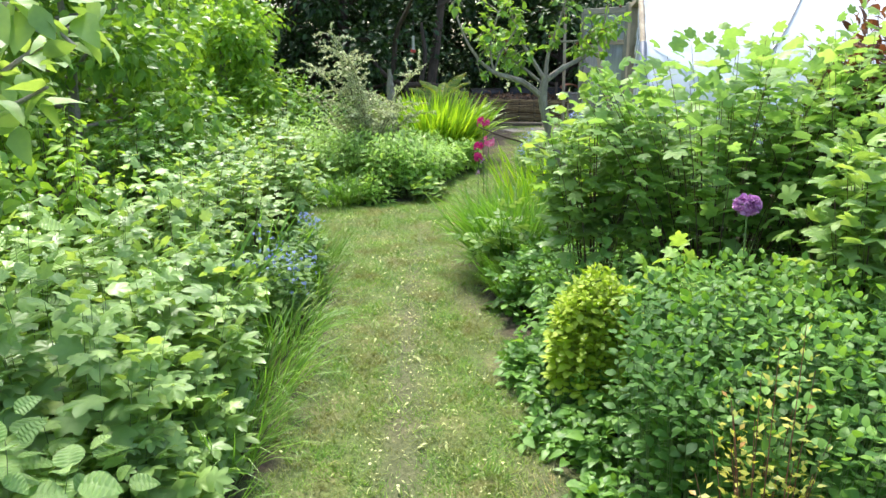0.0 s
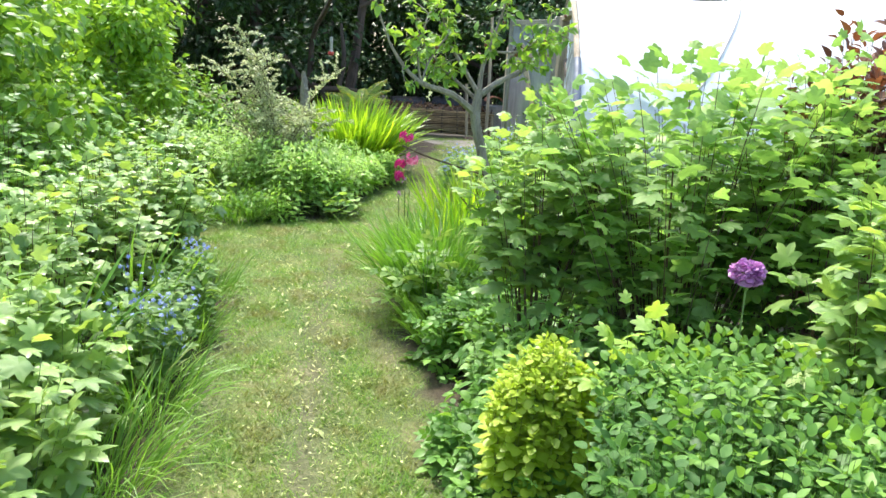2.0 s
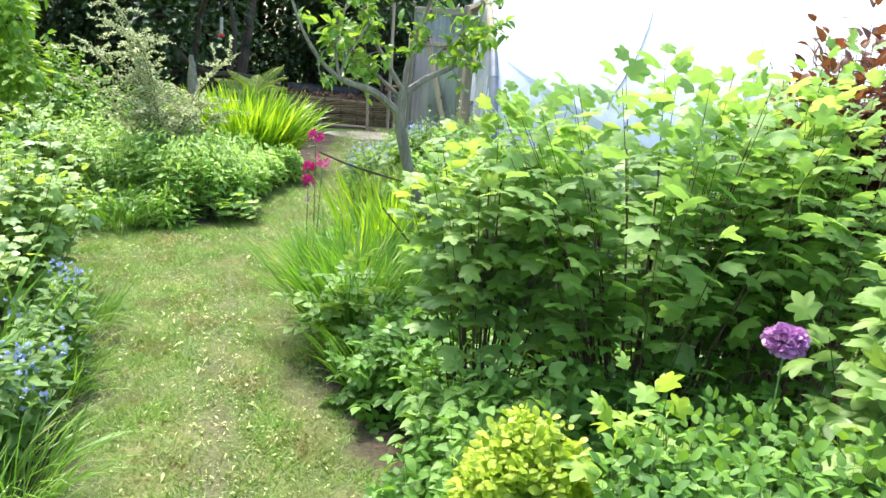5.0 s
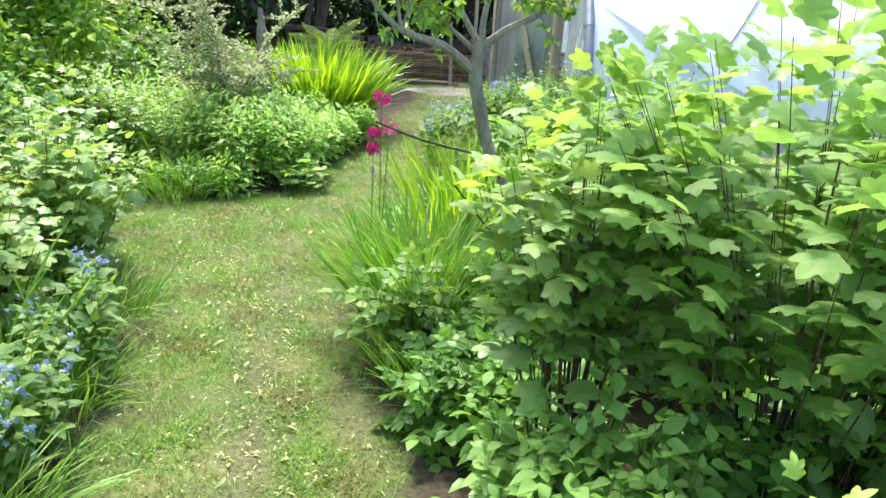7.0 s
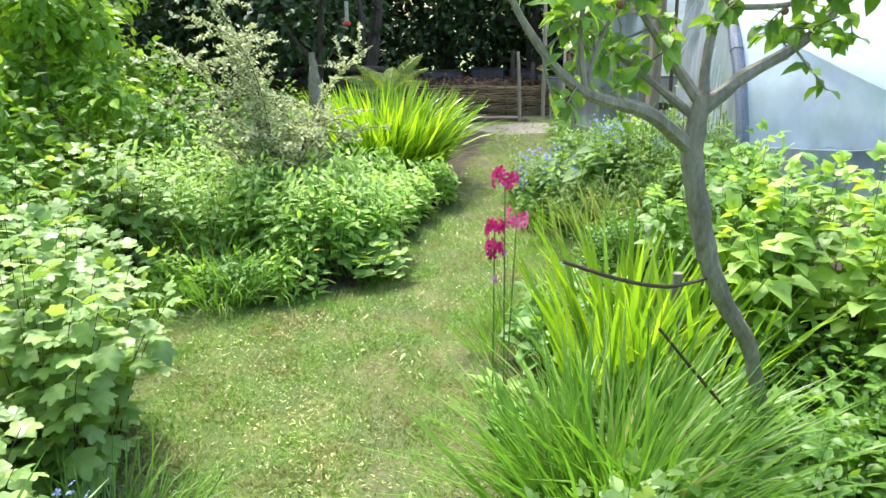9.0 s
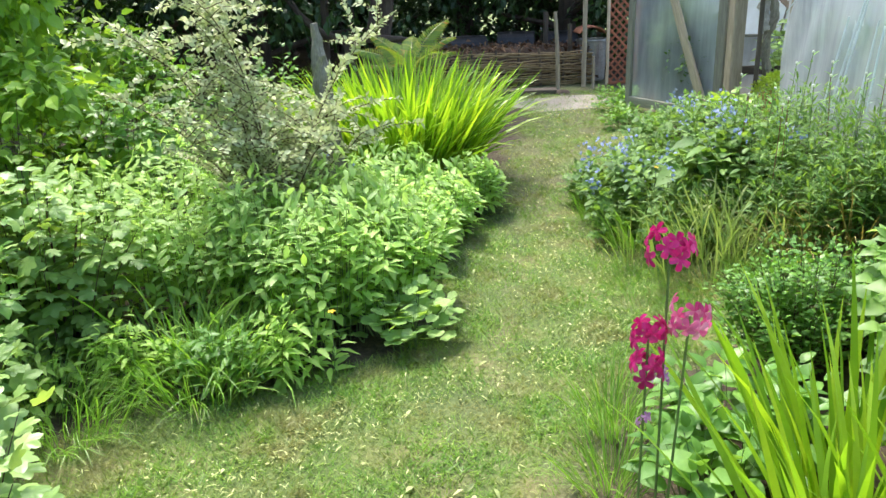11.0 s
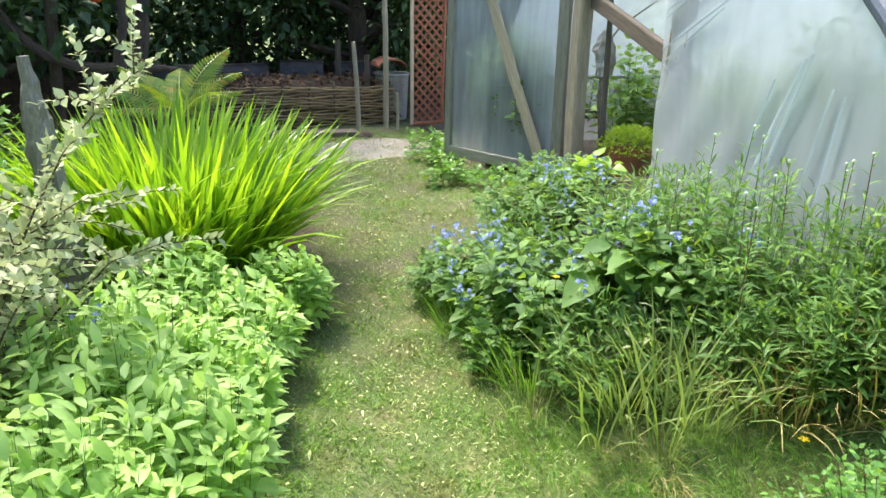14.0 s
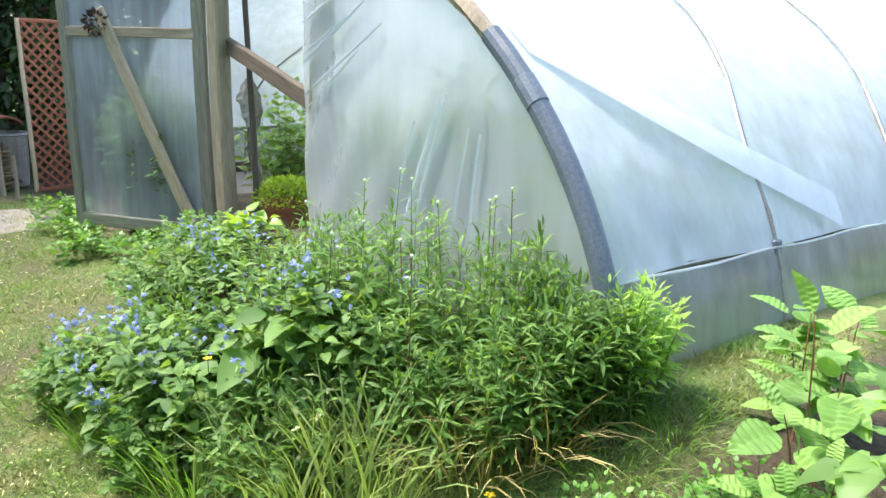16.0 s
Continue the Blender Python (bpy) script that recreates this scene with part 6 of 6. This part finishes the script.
bush("yarrow_weed", "small leafy weeds at the edge of the mound", "weed", (-1.0, 7.55), 276, 26, (.25, .12), .34, LANCE, LEAF_NETTLE, .08, 10, STEM_GREEN, root=.7, start=.2, singles=40, thick=.002)
def build_silver():
    """Thin arching stems with side twigs, small pale leaves in pairs along them."""
    rng = np.random.default_rng(280)
    x, y = -.88, 8.72
    ob = thing("silver_shrub", "airy shrub with pale grey-green leaves on thin dark twigs", "shrub", (x, y, float(height(x, y)) - .02))
    twigs, pos, along = [], [], []

    def dress(q, gap, lead):
        d = unit(np.gradient(q, axis=0))
        n = max(2, int(np.linalg.norm(np.diff(q, axis=0), axis=1).sum() / gap))
        for m in range(n):
            w = m / max(1, n - 1) * (len(q) - 1)
            i = min(int(w), len(q) - 2)
            c, t = q[i] + (q[i + 1] - q[i]) * (w - i), d[i]
            o = unit(np.cross(t, unit(rng.normal(size=3))))
            for sgn in (-1, 1):
                pos.append(c)
                along.append(t * lead + sgn * o + UP * .3)
    for k in range(18):
        a = k * 2.4 + rng.uniform(-.3, .3)
        r, z = rng.uniform(.35, .85), rng.uniform(1.05, 1.78)
        if math.cos(a) > -.2:
            z = rng.uniform(.72, 1.02) if k % 6 else 1.42
        tip = np.array([math.cos(a) * r, math.sin(a) * r * .6, z])
        ctl = tip * (.25, .25, .8) + rng.normal(0, .06, 3)
        s = np.linspace(0, 1, 12)[:, None]
        q = 2 * s * (1 - s) * ctl + s * s * tip
        part("stem", tube(q, np.linspace(.006, .002, 12), 6), STEM_BROWN, ob)
        dress(q[3:], .02, .8)
        for j in range(16):
            w = rng.uniform(.3, .98) * 11
            i = min(int(w), 10)
            c = q[i] + (q[i + 1] - q[i]) * (w - i)
            b = rng.uniform(0, 6.28)
            ln = rng.uniform(.12, .36)
            d = np.array([math.cos(b), math.sin(b) * .8, rng.uniform(-.1, .7)])
            g = np.linspace(0, 1, 5)[:, None]
            tw = c + d * ln * g + np.array([0, 0, .1 * ln]) * np.sin(g * 3)
            twigs.append(tube(tw, [.003, .0025, .002, .0017, .0013], 4, False))
            dress(tw, .02, .7)
    part("twig_mass", join(twigs), STEM_BROWN, ob)["kind"] = "stuff"
    pos, along = np.array(pos), np.array(along)
    face = UP + rng.normal(0, .5, pos.shape)
    size = rng.uniform(.022, .042, len(pos))
    near = np.argsort(pos[:, 1] - .4 * pos[:, 2])
    one, rest = near[:200], near[200:]
    single_leaves(OVATE_FLAT, LEAF_SILVER, pos[one], along[one], face[one], size[one], ob)
    part("foliage", spread_leaves(OVATE_FLAT, pos[rest], along[rest], face[rest], size[rest]), LEAF_SILVER, ob)["kind"] = "stuff"


build_silver()
clump("crocosmia", "large arching clump of bright yellow-green sword leaves", "plant", (-.14, 10.62), 290, 1600, .46, 1.0, SWORDS, LEAF_IRIS, .33, 240, "sword-leaved clumps", .95)
clump("crocosmia", "smaller arching clump of yellow-green sword leaves", "plant", (-.42, 10.35), 291, 260, .22, .85, SWORDS, LEAF_IRIS, .45, 60, "sword-leaved clumps", 1.0)
fn = thing("fern", "yellowing fern with arching feathery fronds", "fern", (-.03, 11.7, .74))
rng = np.random.default_rng(9)
FRONDS = ((20, 1.9, .66), (0, .75, .5), (175, .8, .6), (160, 1.5, .55), (200, .5, .5), (-60, .9, .5), (-120, 1.2, .55), (80, 1.2, .6), (120, 1.0, .6), (-20, 1.3, .55))
az, up, ln = (np.array([q[i] for q in FRONDS]) for i in range(3))
d = np.stack([np.cos(np.radians(az)), np.sin(np.radians(az)), up], 1)
single_leaves(FROND, LEAF_FERN, d * .02, d, d * (-1, -1, 0) + UP * .6 + np.array((0, -.8, 0)) + rng.normal(0, .1, (10, 3)), ln, fn, "frond")
part("crown", knobbly([(0, 0, -.72), (0, 0, -.2), (0, 0, .03)], [.1, .09, .05], 10, rng, .12), BARK_DARK, fn)
for k, (x, y, h, r) in enumerate(((-.9, 10.4, .8, .45), (-.6, 11.4, .75, .5), (-1.7, 10.6, 1.0, .5), (-1.3, 11.8, .9, .5), (.1, 11.9, .5, .35), (-2.3, 11.5, 1.2, .5))):
    bush("shade_plant", "dark leafy undergrowth beneath the trees", "shrub", (x, y), 295 + k, 36, (r, r), h, OVATE, LEAF_NETTLE, .09, 15, STEM_GREEN, root=.6, start=.15, dome=.35, group="undergrowth")


# overhanging branch with broad leaves at the near left
def build_overhang():
    rng = np.random.default_rng(33)
    ob = thing("plum_tree", "young tree leaning over the bed with broad leaves", "tree", (-2.0, 2.6, 0))
    part("trunk", knobbly([(0, 0, -.05), (.05, .05, .8), (.1, 0, 1.5), (.05, 0, 2.4)], [.06, .05, .045, .03], 9, rng, .08), BARK, ob)
    pos, out = [], []
    for q in ([(.1, 0, 1.3), (.4, -.2, 1.6), (.75, -.35, 1.75), (.95, -.4, 1.6)], [(.08, 0, 1.1), (.45, -.1, 1.35), (.8, -.3, 1.48)], [(.1, 0, 1.5), (.5, .15, 1.85), (.95, .2, 2.1)], [(.1, 0, 1.2), (.3, .3, 1.5), (.6, .6, 1.75)]):
        part("limb", knobbly(q, np.linspace(.02, .005, len(q)), 6, rng, .08, 4), BARK, ob)
        q = np.array(q)
        for _ in range(34):
            s = rng.uniform(.3, 1) * (len(q) - 1)
            i = min(int(s), len(q) - 2)
            c = q[i] + (q[i + 1] - q[i]) * (s - i)
            pos.append(c + rng.normal(0, .04, 3))
            out.append(rng.normal(size=3) + (.3, 0, -.2))
    pos, out = np.array(pos), np.array(out)
    single_leaves(OVATE, LEAF_BROAD, pos, out, UP + rng.normal(0, .4, pos.shape), rng.uniform(.09, .14, len(pos)), ob)


build_overhang()


# ---- turf: blades, clippings and daisies ----
def build_turf():
    rng = np.random.default_rng(50)
    n = 740000
    x, y = rng.uniform(-2.2, 3.2, n), rng.uniform(1.6, 14.0, n) ** 1.0
    keep = (lawn_mask(x, y) > rng.uniform(.2, .8, n)) & (track(x, y) < rng.uniform(.1, 1.0, n))
    x, y = x[keep], y[keep]
    n = len(x)
    p = np.stack([x, y, height(x, y) - .002], 1)
    a = rng.uniform(0, 6.28, n)
    tuft = np.sin(x * 9 + np.sin(y * 5)) * np.sin(y * 8 + x * 3)
    d = np.stack([np.cos(a), np.sin(a), rng.uniform(.3, 1.6, n)], 1)
    tri = (np.array([(-.055, 0, 0), (.055, 0, 0), (0.0, 1.0, -.2)]), np.array([(0, 1, 2)]))
    v, f = spread_leaves(tri, p, d, UP + rng.normal(0, .3, (n, 3)), (.022 + .012 * tuft + rng.uniform(0, .03, n)).clip(.01))
    tagged(part("lawn_grass", tri_mesh("lawn_grass", v, f), LEAF_LAWN), "short mown grass blades over the path", "grass", kind="stuff")
    m = 95000
    x, y = rng.uniform(-1.6, 2.4, m), rng.uniform(1.8, 13, m)
    mid = np.interp(y, LEFT_Y, LEFT_X) * .5 + np.interp(y, RIGHT_Y, RIGHT_X).clip(-9, 1.5) * .5
    k = (lawn_mask(x, y) > .6) & (rng.uniform(0, 1, m) * np.where(y > 9.2, 2.2, np.where(y < 5.5, 2.0, 1)) < 0.1 + .9 * np.exp(-((x - mid - .06) / .2) ** 2) * (.45 + .55 * np.sin(x * 11 + 3 * np.sin(y * 4)) ** 2))
    x, y = x[k], y[k]
    m = len(x)
    p = np.stack([x, y, height(x, y) + rng.uniform(.006, .02, m)], 1)
    d = np.stack([rng.normal(size=m), rng.normal(size=m), rng.normal(0, .15, m)], 1)
    tagged(part("clippings", spread_leaves(NARROW, p, d, UP + rng.normal(0, .3, (m, 3)), rng.uniform(.01, .028, m)), CLIP), "pale grass clippings strewn on the path", "clippings", kind="stuff")
    m = 900
    y = rng.uniform(2, 13, m)
    x = np.interp(y, LEFT_Y, LEFT_X) * .5 + np.interp(y, RIGHT_Y, RIGHT_X).clip(-9, 1.5) * .5 + rng.normal(0, .35, m)
    k = lawn_mask(x, y) > .6
    p = np.stack([x[k], y[k], height(x[k], y[k]) + .015], 1)
    m = len(p)
    tagged(part("fallen_petals", spread_leaves(OVATE_FLAT, p, rng.normal(size=(m, 3)) * (1, 1, .2), UP + rng.normal(0, .25, (m, 3)), rng.uniform(.008, .02, m)), CLIP), "pale cut leaves scattered on the grass", "leaf litter", kind="stuff")


build_turf()


def build_cut_leaves():
    rng = np.random.default_rng(61)
    ob = thing("cut_leaves", "wilting pale leaves dropped along the worn track", "leaf litter", (0, 0, 0))
    y = np.concatenate([rng.uniform(1.7, 5.5, 60), rng.uniform(5.5, 10, 40)])
    x = np.interp(y, (-6, 2, 4, 5.5, 7, 8.2, 9.5, 10.4), (-.15, -.12, -.2, -.22, -.12, .3, .55, 1.0)) + rng.normal(0, .12, 100)
    p = np.stack([x, y, height(x, y) + .022], 1)
    single_leaves(LANCE, CLIP, p, rng.normal(size=(100, 3)) * (1, 1, .15), UP + rng.normal(0, .3, (100, 3)), rng.uniform(.02, .055, 100), ob)


build_cut_leaves()


def build_daisies():
    rng = np.random.default_rng(77)
    a = np.linspace(0, 2 * math.pi, 10)[:9]
    ray = np.stack([np.cos(a), np.sin(a), np.full(9, .15)], 1)
    petals = tri_mesh("petals", *spread_leaves(NARROW, ray * .002, ray, np.repeat(UP[None], 9, 0), np.full(9, .012)))
    petals.materials.append(PETAL_WHITE)
    eye = bmesh.new()
    bmesh.ops.create_icosphere(eye, subdivisions=1, radius=.004)
    first = None
    for k in range(46):
        y = rng.uniform(10.6, 13.0)
        x = np.interp(y, (10.6, 13), (1.15, 1.75)) + rng.normal(0, .3)
        at = pose(x, y, float(height(x, y)), 0, 0, rng.uniform(0, 360))
        if first is None:
            first = thing("daisy", "tiny white daisy in the short grass", "flower", (0, 0, 0), "daisies")
            part("stalk", tube([(0, 0, 0), (0, 0, .028)], .001, 4), STEM_GREEN, first)
            part("petals", petals, PETAL_WHITE, first).location = (0, 0, .028)
            part("eye", eye, PETAL_YELLOW, first).location = (0, 0, .03)
            first.matrix_basis = at
        else:
            copy_thing(first, at)


build_daisies()
